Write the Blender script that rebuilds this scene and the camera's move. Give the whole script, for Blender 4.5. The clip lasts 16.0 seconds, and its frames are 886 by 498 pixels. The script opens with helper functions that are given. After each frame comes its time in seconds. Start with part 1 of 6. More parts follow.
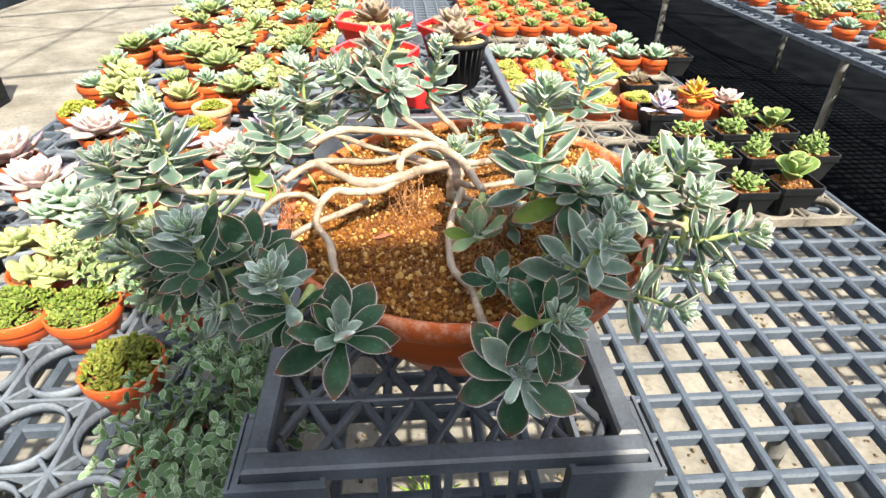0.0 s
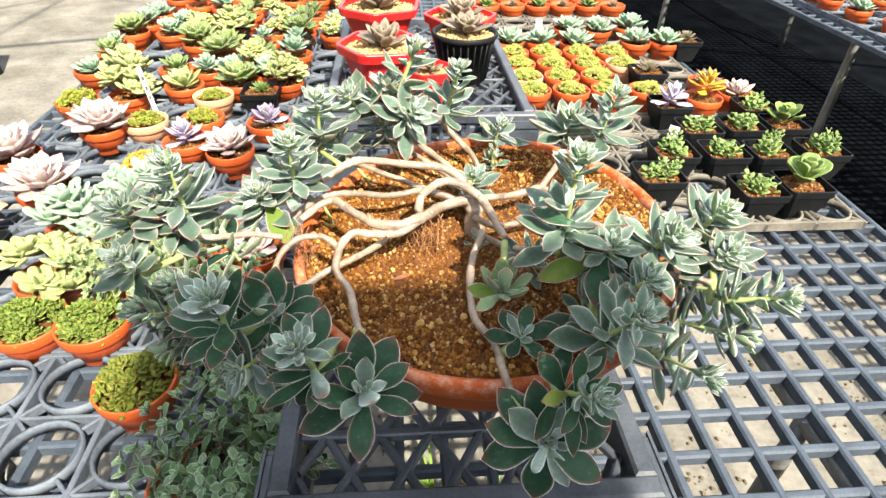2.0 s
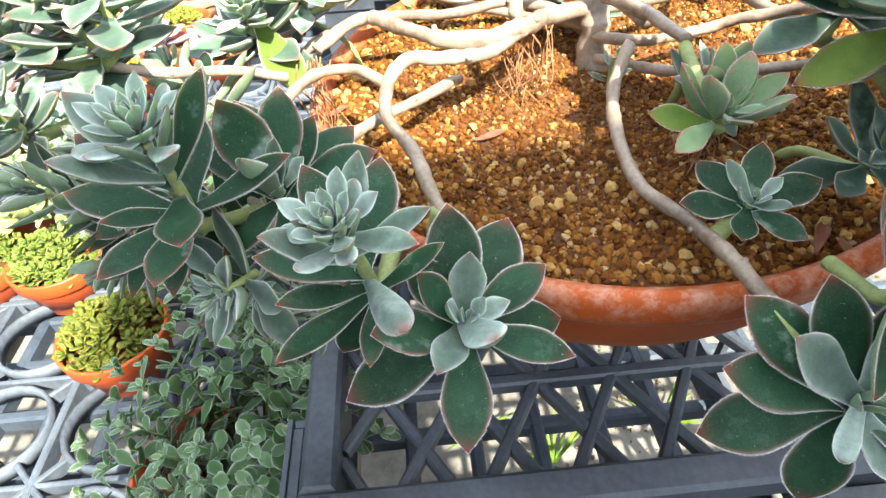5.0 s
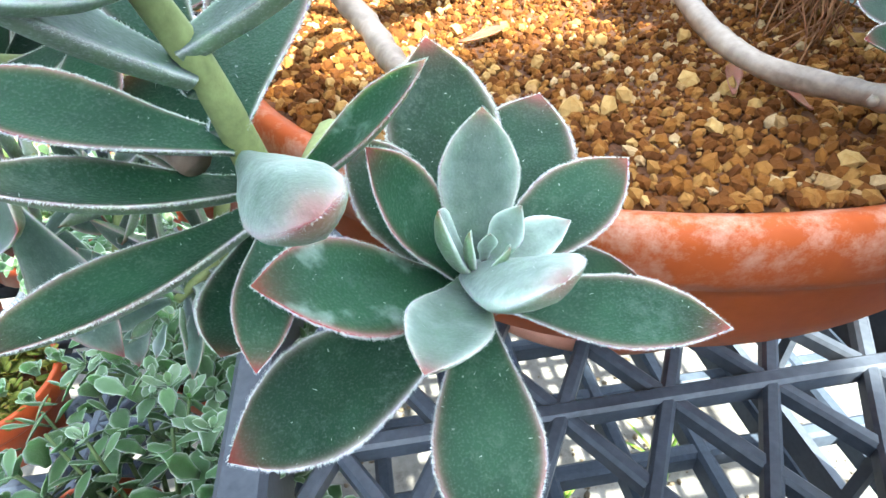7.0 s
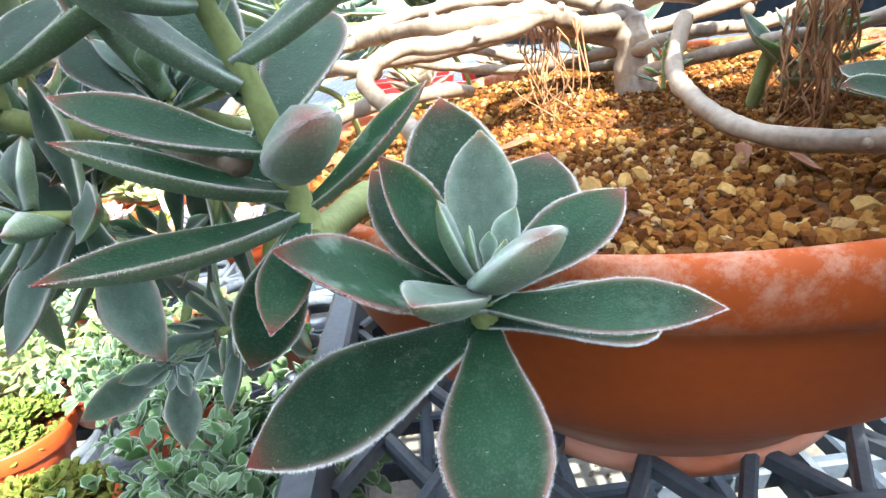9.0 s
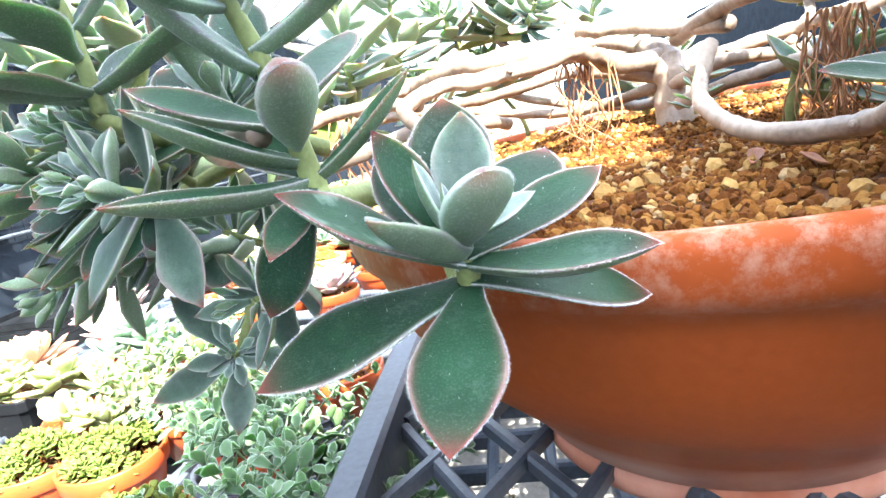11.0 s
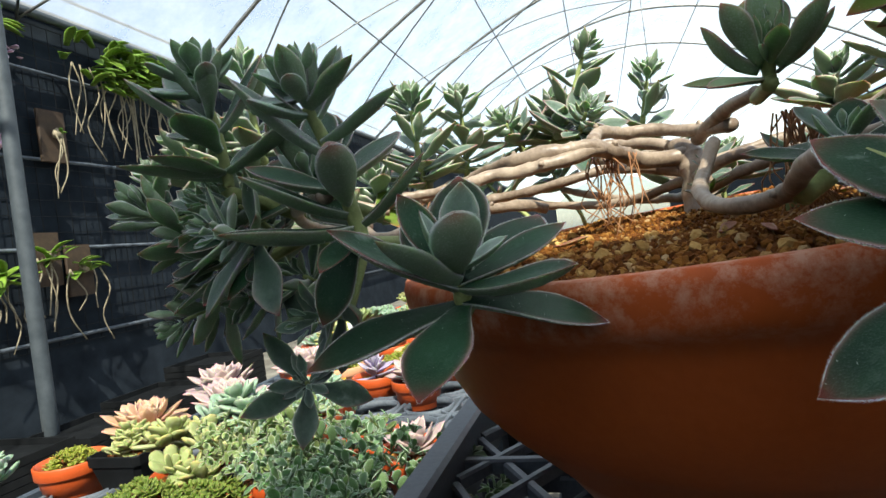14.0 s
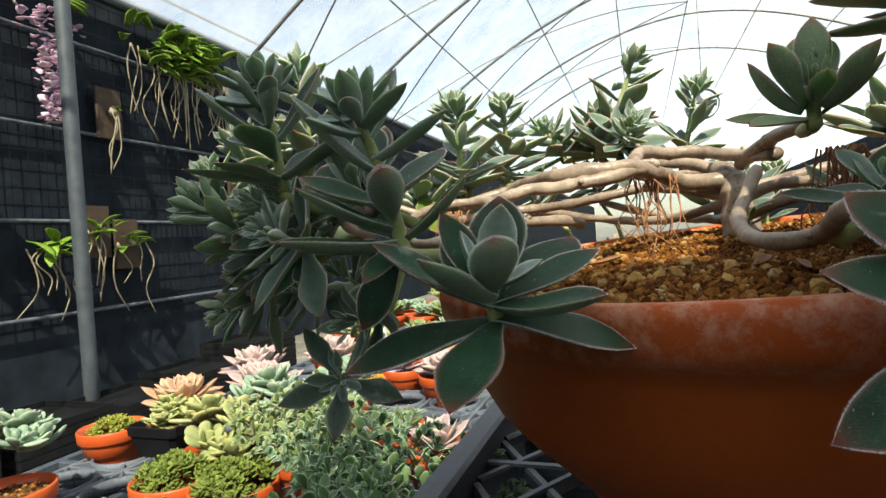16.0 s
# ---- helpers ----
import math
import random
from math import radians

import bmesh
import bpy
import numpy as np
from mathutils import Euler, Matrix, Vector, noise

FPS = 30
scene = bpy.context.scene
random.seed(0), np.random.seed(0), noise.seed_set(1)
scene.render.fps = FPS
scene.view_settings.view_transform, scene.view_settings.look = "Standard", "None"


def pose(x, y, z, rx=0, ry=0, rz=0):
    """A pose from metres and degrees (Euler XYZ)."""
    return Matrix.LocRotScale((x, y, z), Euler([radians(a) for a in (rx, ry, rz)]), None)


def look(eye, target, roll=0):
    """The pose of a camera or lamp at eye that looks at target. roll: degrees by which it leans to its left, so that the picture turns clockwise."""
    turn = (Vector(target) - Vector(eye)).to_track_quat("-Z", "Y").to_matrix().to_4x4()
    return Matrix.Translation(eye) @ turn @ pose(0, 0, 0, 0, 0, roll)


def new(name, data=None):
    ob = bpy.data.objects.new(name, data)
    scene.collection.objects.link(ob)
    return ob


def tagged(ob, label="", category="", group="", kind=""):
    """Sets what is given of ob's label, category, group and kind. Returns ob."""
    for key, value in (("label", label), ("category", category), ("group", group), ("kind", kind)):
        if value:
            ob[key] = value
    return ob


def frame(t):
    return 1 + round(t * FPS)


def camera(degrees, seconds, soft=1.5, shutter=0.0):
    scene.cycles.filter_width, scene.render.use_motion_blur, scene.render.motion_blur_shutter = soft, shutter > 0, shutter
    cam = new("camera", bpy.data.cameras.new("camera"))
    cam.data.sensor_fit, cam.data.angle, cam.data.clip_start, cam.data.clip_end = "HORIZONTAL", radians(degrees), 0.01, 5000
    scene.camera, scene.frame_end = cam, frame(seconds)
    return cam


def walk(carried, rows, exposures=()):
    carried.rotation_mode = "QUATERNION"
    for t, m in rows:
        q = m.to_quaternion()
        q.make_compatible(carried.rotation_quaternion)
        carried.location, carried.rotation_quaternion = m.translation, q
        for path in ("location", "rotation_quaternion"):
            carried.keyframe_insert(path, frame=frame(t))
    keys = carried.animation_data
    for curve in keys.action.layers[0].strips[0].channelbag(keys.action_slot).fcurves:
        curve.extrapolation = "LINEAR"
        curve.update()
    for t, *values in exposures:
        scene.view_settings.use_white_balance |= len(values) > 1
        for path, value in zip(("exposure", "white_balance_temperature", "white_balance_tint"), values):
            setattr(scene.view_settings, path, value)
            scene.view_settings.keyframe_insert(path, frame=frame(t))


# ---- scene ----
cam = camera(76.1, 16.0)
PATH = [
    (0, (0.0145, 0.0465, 1.0136), (-0.0136, 1.0430, 0.3457), 0.98),
    (0.5, (0.0155, 0.0541, 1.0201), (-0.0108, 1.0449, 0.3437), 0.92),
    (1, (0.0126, 0.0607, 1.0292), (-0.0156, 1.0432, 0.3409), 0.84),
    (1.5, (0.0065, 0.0697, 1.0369), (-0.0277, 1.0363, 0.3266), 0.96),
    (2, (-0.0012, 0.0766, 1.0490), (-0.0223, 1.0343, 0.3263), 1.54),
    (2.5, (-0.0088, 0.0879, 1.0550), (-0.0209, 1.0328, 0.3154), 2.02),
    (3, (-0.0150, 0.0987, 1.0499), (-0.0223, 1.0200, 0.2811), 2.14),
    (3.5, (-0.0153, 0.1076, 1.0419), (-0.0346, 1.0073, 0.2481), 1.32),
    (4, (-0.0206, 0.1231, 1.0165), (-0.0480, 0.9983, 0.1960), 0.29),
    (4.5, (-0.0356, 0.1404, 0.9750), (-0.0881, 1.0076, 0.1471), -1.80),
    (5, (-0.0434, 0.1641, 0.9336), (-0.0914, 1.0401, 0.1148), -2.95),
    (7.5, (-0.0487, 0.2084, 0.8600), (-0.0269, 1.2002, 0.1849), -2.67),
    (8, (-0.0463, 0.2012, 0.8584), (-0.0778, 1.2522, 0.2803), -4.37),
    (8.5, (-0.0441, 0.1953, 0.8529), (-0.1180, 1.2892, 0.3650), -5.95),
    (11, (-0.0262, 0.1769, 0.8335), (-0.3055, 1.3154, 0.5770), -8.75),
    (11.5, (-0.0203, 0.1740, 0.8294), (-0.3544, 1.3126, 0.6501), -9.54),
    (12, (-0.0171, 0.1701, 0.8274), (-0.3818, 1.3089, 0.7267), -9.38),
    (12.5, (-0.0127, 0.1607, 0.8268), (-0.4199, 1.2888, 0.7845), -8.30),
    (13, (-0.0078, 0.1495, 0.8251), (-0.4291, 1.2730, 0.8079), -7.71),
    (13.5, (-0.0016, 0.1466, 0.8214), (-0.4403, 1.2635, 0.8083), -7.65),
    (14, (0.0007, 0.1468, 0.8217), (-0.4519, 1.2581, 0.8095), -7.51),
    (14.5, (0.0028, 0.1436, 0.8222), (-0.4712, 1.2460, 0.8215), -6.57),
    (15, (0.0053, 0.1433, 0.8210), (-0.4781, 1.2417, 0.8222), -5.92),
    (15.5, (0.0061, 0.1421, 0.8219), (-0.4848, 1.2371, 0.8212), -5.66),
    (16, (0.0030, 0.1404, 0.8270), (-0.5167, 1.2219, 0.8110), -3.91),
]
EXPOSURES = [(0, 2.2, 7300, 8), (3.5, 2.05, 7150, 6), (5, 2.7, 6900, 4), (7.4, 3.45, 6150, 2), (8, 3.25, 6250, 2), (8.6, 2.98, 6450, 3), (11, 3.75, 6350, 8), (11.6, 3.38, 6450, 6), (12.0, 2.98, 6200, 1), (12.5, 1.95, 6300, 0), (13, 1.38, 6250, 0), (14, 1.32, 6850, 2), (16, 1.25, 7450, 3)]
walk(cam, [(t, look(eye, target, roll)) for t, eye, target, roll in PATH], EXPOSURES)

# ---- light ----
SUN_AZ, SUN_EL = 152.0, 50.0      # compass degrees clockwise from +y, and height
world = bpy.data.worlds.new("sky")
scene.world = world
world.use_nodes = True
wn = world.node_tree
sky = wn.nodes.new("ShaderNodeTexSky")
sky.sky_type, sky.sun_disc = "NISHITA", False
sky.sun_elevation, sky.sun_rotation = radians(SUN_EL), radians(SUN_AZ)
wn.links.new(sky.outputs[0], wn.nodes["Background"].inputs[0])
wn.nodes["Background"].inputs[1].default_value = 0.085
sun_data = bpy.data.lights.new("sun", "SUN")
sun_data.energy, sun_data.angle, sun_data.color = 5.0, radians(0.6), (1.0, 0.95, 0.86)
sun = new("sun", sun_data)
sa, se = radians(SUN_AZ), radians(SUN_EL)
sun_from = Vector((math.sin(sa) * math.cos(se), math.cos(sa) * math.cos(se), math.sin(se)))
sun.matrix_world = look(sun_from * 20, (0, 0, 0))

# ---- materials ----
rng = np.random.default_rng(7)


def nodes_of(name):
    m = bpy.data.materials.new(name)
    m.use_nodes = True
    nt = m.node_tree
    return m, nt, nt.nodes["Principled BSDF"]


def add_node(nt, kind, **inputs):
    n = nt.nodes.new(kind)
    for k, v in inputs.items():
        n.inputs[k.replace("_", " ")].default_value = v
    return n


def ramp(nt, fac, stops):
    r = nt.nodes.new("ShaderNodeValToRGB")
    els = r.color_ramp.elements
    while len(els) < len(stops):
        els.new(0.5)
    for e, (p, c) in zip(els, stops):
        e.position, e.color = p, (*c, 1)
    nt.links.new(fac, r.inputs[0])
    return r.outputs[0]


def mix(nt, fac, a, b, blend="MIX"):
    n = nt.nodes.new("ShaderNodeMix")
    n.data_type, n.blend_type = "RGBA", blend
    for sock, v in ((n.inputs[0], fac), (n.inputs[6], a), (n.inputs[7], b)):
        if isinstance(v, (int, float)):
            sock.default_value = v
        elif isinstance(v, tuple):
            sock.default_value = (*v, 1)
        else:
            nt.links.new(v, sock)
    return n.outputs[2]


def math_node(nt, op, a, b=0.0):
    n = nt.nodes.new("ShaderNodeMath")
    n.operation = op
    for sock, v in ((n.inputs[0], a), (n.inputs[1], b)):
        if isinstance(v, (int, float)):
            sock.default_value = v
        else:
            nt.links.new(v, sock)
    return n.outputs[0]


def noise_tex(nt, scale, detail=4.0, rough=0.55, placed=False):
    """Noise in the object's own space, or (placed) in the place's metres for scaled pieces."""
    c = nt.nodes.new("ShaderNodeNewGeometry" if placed else "ShaderNodeTexCoord")
    n = add_node(nt, "ShaderNodeTexNoise", Scale=scale, Detail=detail, Roughness=rough)
    nt.links.new(c.outputs["Position" if placed else "Object"], n.inputs["Vector"])
    return n.outputs[0]


def bump(nt, bsdf, height, strength=0.3, dist=0.001):
    b = add_node(nt, "ShaderNodeBump", Strength=strength, Distance=dist)
    nt.links.new(height, b.inputs["Height"])
    nt.links.new(b.outputs[0], bsdf.inputs["Normal"])


def surface(name, dark, light, scale=40, fine=400, rough=0.6, metal=0.0, bumps=0.3, dist=0.001, spec=0.5, vary=0.0):
    """Two-scale noise between two colours, with fine relief and optional piece-to-piece variation."""
    m, nt, b = nodes_of(name)
    big, small = noise_tex(nt, scale), noise_tex(nt, fine, 3)
    f = math_node(nt, "ADD", math_node(nt, "MULTIPLY", big, 0.7), math_node(nt, "MULTIPLY", small, 0.3))
    col = ramp(nt, f, [(0.32, dark), (0.68, light)])
    if vary:
        oi = nt.nodes.new("ShaderNodeObjectInfo")
        k = math_node(nt, "ADD", math_node(nt, "MULTIPLY", oi.outputs["Random"], vary), 1 - vary / 2)
        hsv = nt.nodes.new("ShaderNodeHueSaturation")
        nt.links.new(col, hsv.inputs["Color"])
        nt.links.new(k, hsv.inputs["Value"])
        col = hsv.outputs[0]
    nt.links.new(col, b.inputs["Base Color"])
    rr = math_node(nt, "ADD", math_node(nt, "MULTIPLY", big, 0.3), rough - 0.15)
    nt.links.new(rr, b.inputs["Roughness"])
    b.inputs["Metallic"].default_value = metal
    b.inputs["Specular IOR Level"].default_value = spec
    if bumps:
        bump(nt, b, f, bumps, dist)
    return m


def leaf_material(name, deep, mid, pale, edge, fuzz=0.5, rough=0.55, edge_amt=0.8, old=0.0):
    """Succulent leaf: mottled green, pale young leaves, tinted margin and tip, felty sheen."""
    m, nt, b = nodes_of(name)
    at = nt.nodes.new("ShaderNodeAttribute")
    at.attribute_name = "leafmap"
    below = nt.nodes.new("ShaderNodeAttribute")
    below.attribute_name = "underside"
    low = below.outputs["Fac"]
    sep = nt.nodes.new("ShaderNodeSeparateColor")
    nt.links.new(at.outputs["Color"], sep.inputs[0])
    oi, geo = nt.nodes.new("ShaderNodeObjectInfo"), nt.nodes.new("ShaderNodeNewGeometry")
    rnd = math_node(nt, "FRACT", math_node(nt, "ADD", oi.outputs["Random"], geo.outputs["Random Per Island"]))
    n1, n2 = noise_tex(nt, 110, 5, 0.55, True), noise_tex(nt, 3000, 2, 0.55, True)
    f = math_node(nt, "ADD", math_node(nt, "MULTIPLY", n1, 0.75), math_node(nt, "MULTIPLY", rnd, 0.3))
    col = ramp(nt, f, [(0.3, deep), (0.68, mid), (1.0, pale)])
    if old:
        # a few ageing leaves turn yellow-green
        aged = math_node(nt, "MULTIPLY", math_node(nt, "GREATER_THAN", rnd, 0.99), math_node(nt, "SUBTRACT", old, sep.outputs[2]))
        col = mix(nt, math_node(nt, "MAXIMUM", aged, 0.0), col, (0.17, 0.22, 0.035))
    # young leaves (blue channel) are paler with felt
    felt = noise_tex(nt, 420, 6, 0.7, True)
    yf = math_node(nt, "MULTIPLY", math_node(nt, "MULTIPLY", sep.outputs[2], math_node(nt, "ADD", 0.68, math_node(nt, "MULTIPLY", math_node(nt, "POWER", sep.outputs[0], 4.0), 0.45))), ramp(nt, felt, [(0.36, (0.62, 0.62, 0.62)), (0.66, (1, 1, 1))]))
    heart = mix(nt, math_node(nt, "POWER", sep.outputs[0], 5.0), tuple(0.62 * c for c in pale), tuple(min(0.85, 1.12 * c) for c in pale))
    col = mix(nt, math_node(nt, "MINIMUM", yf, 1.0), col, heart)
    under = (0.31 * pale[0], 0.36 * pale[1], 0.235 * pale[2])
    col = mix(nt, math_node(nt, "MULTIPLY", low, min(1.0, 1.2 * fuzz)), col, under)
    speck = ramp(nt, n2, [(0.5, (0, 0, 0)), (0.8, (1, 1, 1))])
    col = mix(nt, math_node(nt, "MULTIPLY", speck, math_node(nt, "ADD", 0.06 * fuzz, math_node(nt, "MULTIPLY", low, 0.3 * fuzz))), col, (0.75, 0.8, 0.78))
    patch = ramp(nt, noise_tex(nt, 95, 9, 0.78, True), [(0.54, (0, 0, 0)), (0.74, (1, 1, 1))])
    col = mix(nt, math_node(nt, "MULTIPLY", patch, 0.11 * fuzz), col, pale)
    rim = math_node(nt, "MULTIPLY", math_node(nt, "POWER", sep.outputs[0], 34.0), math_node(nt, "ADD", 0.5, felt))
    col = mix(nt, math_node(nt, "MINIMUM", math_node(nt, "MULTIPLY", rim, 1.5 * fuzz), 1.0), col, (0.74, 0.79, 0.74))
    e = math_node(nt, "MULTIPLY", math_node(nt, "POWER", sep.outputs[0], 15.0), math_node(nt, "MULTIPLY", math_node(nt, "POWER", sep.outputs[1], 0.8), math_node(nt, "ADD", 0.5, rnd)))
    e = math_node(nt, "MULTIPLY", e, math_node(nt, "SUBTRACT", 1.0, sep.outputs[2]))
    t = math_node(nt, "MULTIPLY", math_node(nt, "POWER", sep.outputs[1], 20.0), math_node(nt, "ADD", 0.35, felt))
    et = math_node(nt, "MINIMUM", math_node(nt, "ADD", e, t), 1.0)
    et = math_node(nt, "MULTIPLY", et, math_node(nt, "ADD", math_node(nt, "MULTIPLY", n1, 0.8), edge_amt - 0.4))
    et = math_node(nt, "MULTIPLY", et, math_node(nt, "SUBTRACT", 1.0, math_node(nt, "MULTIPLY", sep.outputs[2], 0.3)))
    col = mix(nt, et, col, edge)
    nt.links.new(col, b.inputs["Base Color"])
    b.inputs["Roughness"].default_value = rough
    b.inputs["Sheen Weight"].default_value = 0.34 * fuzz
    b.inputs["Sheen Roughness"].default_value = 0.11
    b.inputs["Sheen Tint"].default_value = (0.96, 1.0, 0.95, 1)
    b.inputs["Specular IOR Level"].default_value = 0.2
    b.inputs["Subsurface Weight"].default_value = 0.3
    b.inputs["Subsurface Radius"].default_value = (0.3, 0.6, 0.2)
    b.inputs["Subsurface Scale"].default_value = 0.005
    bump(nt, b, math_node(nt, "ADD", n1, math_node(nt, "MULTIPLY", n2, 0.5)), 0.35, 0.0006)
    return m


M_LEAF = leaf_material("felt_leaf", (0.0052, 0.029, 0.0118), (0.0175, 0.062, 0.029), (0.62, 0.74, 0.68), (0.27, 0.032, 0.036), 0.7, edge_amt=1.0, old=0.85)
M_AGED = leaf_material("yellowing_leaf", (0.06, 0.105, 0.014), (0.12, 0.18, 0.026), (0.26, 0.33, 0.10), (0.30, 0.035, 0.035), 0.5, edge_amt=1.0)
M_BLUSH = leaf_material("blushed_leaf", (0.10, 0.17, 0.075), (0.21, 0.30, 0.16), (0.50, 0.61, 0.52), (0.42, 0.05, 0.075), 0.6, edge_amt=1.2)
M_STEMG = surface("green_stem", (0.15, 0.175, 0.06), (0.36, 0.42, 0.16), 90, 900, 0.7, bumps=0.4)
M_BARK = surface("bark", (0.115, 0.074, 0.05), (0.41, 0.325, 0.25), 60, 600, 0.42, bumps=0.5, dist=0.001, spec=0.5)
M_ROOT = surface("root", (0.2, 0.07, 0.03), (0.42, 0.22, 0.1), 200, 900, 0.8)
M_TERRA = surface("terracotta_plastic", (0.40, 0.06, 0.013), (0.53, 0.095, 0.022), 18, 500, 0.42, bumps=0.12, vary=0.25)
M_BOWL = surface("bowl_plastic", (0.33, 0.060, 0.012), (0.43, 0.092, 0.021), 9, 300, 0.5, bumps=0.12, spec=0.14)
M_PALEPOT = surface("pale_terracotta", (0.58, 0.26, 0.14), (0.7, 0.38, 0.22), 25, 500, 0.6, bumps=0.2)
M_BLACK = surface("black_plastic", (0.004, 0.005, 0.006), (0.013, 0.014, 0.016), 25, 400, 0.5, bumps=0.15, spec=0.14)
M_GRID = surface("weathered_black_plastic", (0.024, 0.033, 0.048), (0.078, 0.098, 0.128), 22, 350, 0.55, bumps=0.25, spec=0.3)
M_TRAY = surface("dusty_grey_plastic", (0.036, 0.045, 0.061), (0.145, 0.17, 0.205), 18, 300, 0.6, bumps=0.25, spec=0.3)
M_TAN = surface("bleached_tan_plastic", (0.055, 0.05, 0.043), (0.21, 0.19, 0.16), 18, 300, 0.65, bumps=0.25, spec=0.3)
M_CRATE = surface("dark_crate_plastic", (0.02, 0.025, 0.034), (0.085, 0.098, 0.12), 22, 350, 0.45, bumps=0.25)
M_RED = surface("red_plastic", (0.45, 0.01, 0.012), (0.62, 0.025, 0.025), 15, 400, 0.35, bumps=0.1)
M_CONC = surface("concrete", (0.10, 0.093, 0.081), (0.255, 0.24, 0.213), 5.0, 70, 0.85, bumps=0.5, dist=0.004, spec=0.2)
M_CLOTH = surface("black_weed_cloth", (0.0018, 0.0023, 0.003), (0.0062, 0.0073, 0.0092), 5, 500, 0.95, bumps=0.5, spec=0.0)
M_NET = surface("black_shade_net", (0.008, 0.011, 0.016), (0.025, 0.033, 0.044), 6, 300, 0.9, bumps=0.3, spec=0.06)
M_STEEL = surface("galvanised_steel", (0.12, 0.124, 0.124), (0.27, 0.274, 0.27), 20, 300, 0.45, metal=0.6, bumps=0.1)
M_SOIL = surface("dark_soil", (0.05, 0.018, 0.006), (0.17, 0.06, 0.014), 90, 900, 0.95, bumps=0.8, dist=0.003)
M_POST = surface("grey_paint", (0.035, 0.045, 0.055), (0.075, 0.09, 0.105), 20, 300, 0.5, bumps=0.1)
M_TAG = surface("white_tag", (0.72, 0.73, 0.72), (0.82, 0.82, 0.8), 40, 500, 0.4, bumps=0.05)
M_INK = surface("grey_ink", (0.1, 0.1, 0.11), (0.16, 0.16, 0.17), 90, 500, 0.6, bumps=0)

# old water stains and ground-in dirt with ragged outlines on the concrete
ntc = M_CONC.node_tree
bcn = ntc.nodes["Principled BSDF"]
clean = bcn.inputs["Base Color"].links[0].from_socket
stain = ramp(ntc, noise_tex(ntc, 3.2, 9, 0.72), [(0.5, (0, 0, 0)), (0.58, (0.75, 0.75, 0.75)), (0.75, (1, 1, 1))])
dirt = ramp(ntc, noise_tex(ntc, 26, 7, 0.75), [(0.54, (0, 0, 0)), (0.64, (1, 1, 1))])
cc = mix(ntc, math_node(ntc, "MULTIPLY", stain, 0.5), clean, (0.105, 0.092, 0.072))
cc = mix(ntc, math_node(ntc, "MULTIPLY", dirt, 0.45), cc, (0.07, 0.056, 0.04))
ntc.links.new(cc, bcn.inputs["Base Color"])
M_LITTER = surface("dry_litter", (0.04, 0.03, 0.02), (0.19, 0.145, 0.09), 60, 500, 0.95, bumps=0.5)

# lime bloom along the bowl's rim; pale foot is floor bounce painted into the colour
ntb = M_BOWL.node_tree
bb = ntb.nodes["Principled BSDF"]
old = bb.inputs["Base Color"].links[0].from_socket
pc = ntb.nodes.new("ShaderNodeTexCoord")
px = ntb.nodes.new("ShaderNodeSeparateXYZ")
ntb.links.new(pc.outputs["Object"], px.inputs[0])
rim_band = ramp(ntb, math_node(ntb, "MULTIPLY", math_node(ntb, "SUBTRACT", px.outputs[2], 0.798), 45.0), [(0.0, (0, 0, 0)), (0.9, (1, 1, 1))])
foot_bounce = ramp(ntb, math_node(ntb, "MULTIPLY", math_node(ntb, "SUBTRACT", 0.7350, px.outputs[2]), 90.0), [(0.0, (0, 0, 0)), (0.9, (1, 1, 1))])
bloom_n = ramp(ntb, noise_tex(ntb, 85, 9, 0.78), [(0.47, (0, 0, 0)), (0.64, (1, 1, 1))])
bounce_n = ramp(ntb, noise_tex(ntb, 14, 6, 0.6), [(0.35, (0.25, 0.25, 0.25)), (0.6, (1, 1, 1))])
bc = mix(ntb, math_node(ntb, "MULTIPLY", math_node(ntb, "MULTIPLY", rim_band, bloom_n), 0.6), old, (0.62, 0.4, 0.3))
bc = mix(ntb, math_node(ntb, "MULTIPLY", math_node(ntb, "MULTIPLY", foot_bounce, bounce_n), 0.7), bc, (0.68, 0.42, 0.32))
ntb.links.new(bc, bb.inputs["Base Color"])

mg, ntg, bg = nodes_of("grit")
geo = ntg.nodes.new("ShaderNodeNewGeometry")
gcol = ramp(ntg, geo.outputs["Random Per Island"], [(0.0, (0.05, 0.016, 0.004)), (0.38, (0.135, 0.046, 0.009)), (0.66, (0.26, 0.105, 0.019)), (0.90, (0.40, 0.215, 0.06)), (1.0, (0.60, 0.45, 0.25))])
gcol = mix(ntg, math_node(ntg, "MULTIPLY", noise_tex(ntg, 900, 5, 0.7), 0.8), gcol, (0.125, 0.043, 0.009), "MIX")
ntg.links.new(gcol, bg.inputs["Base Color"])
bg.inputs["Roughness"].default_value = 0.95
bg.inputs["Specular IOR Level"].default_value = 0.15
bump(ntg, bg, noise_tex(ntg, 1800, 3), 0.6, 0.0006)
M_GRIT = mg
M_PEBBLE = surface("pale_pebble", (0.26, 0.125, 0.03), (0.52, 0.34, 0.13), 130, 900, 0.95, bumps=0.8, dist=0.0012, spec=0.1)
M_SAND = surface("ochre_grit", (0.30, 0.18, 0.07), (0.55, 0.38, 0.18), 300, 1500, 0.95, bumps=0.5)


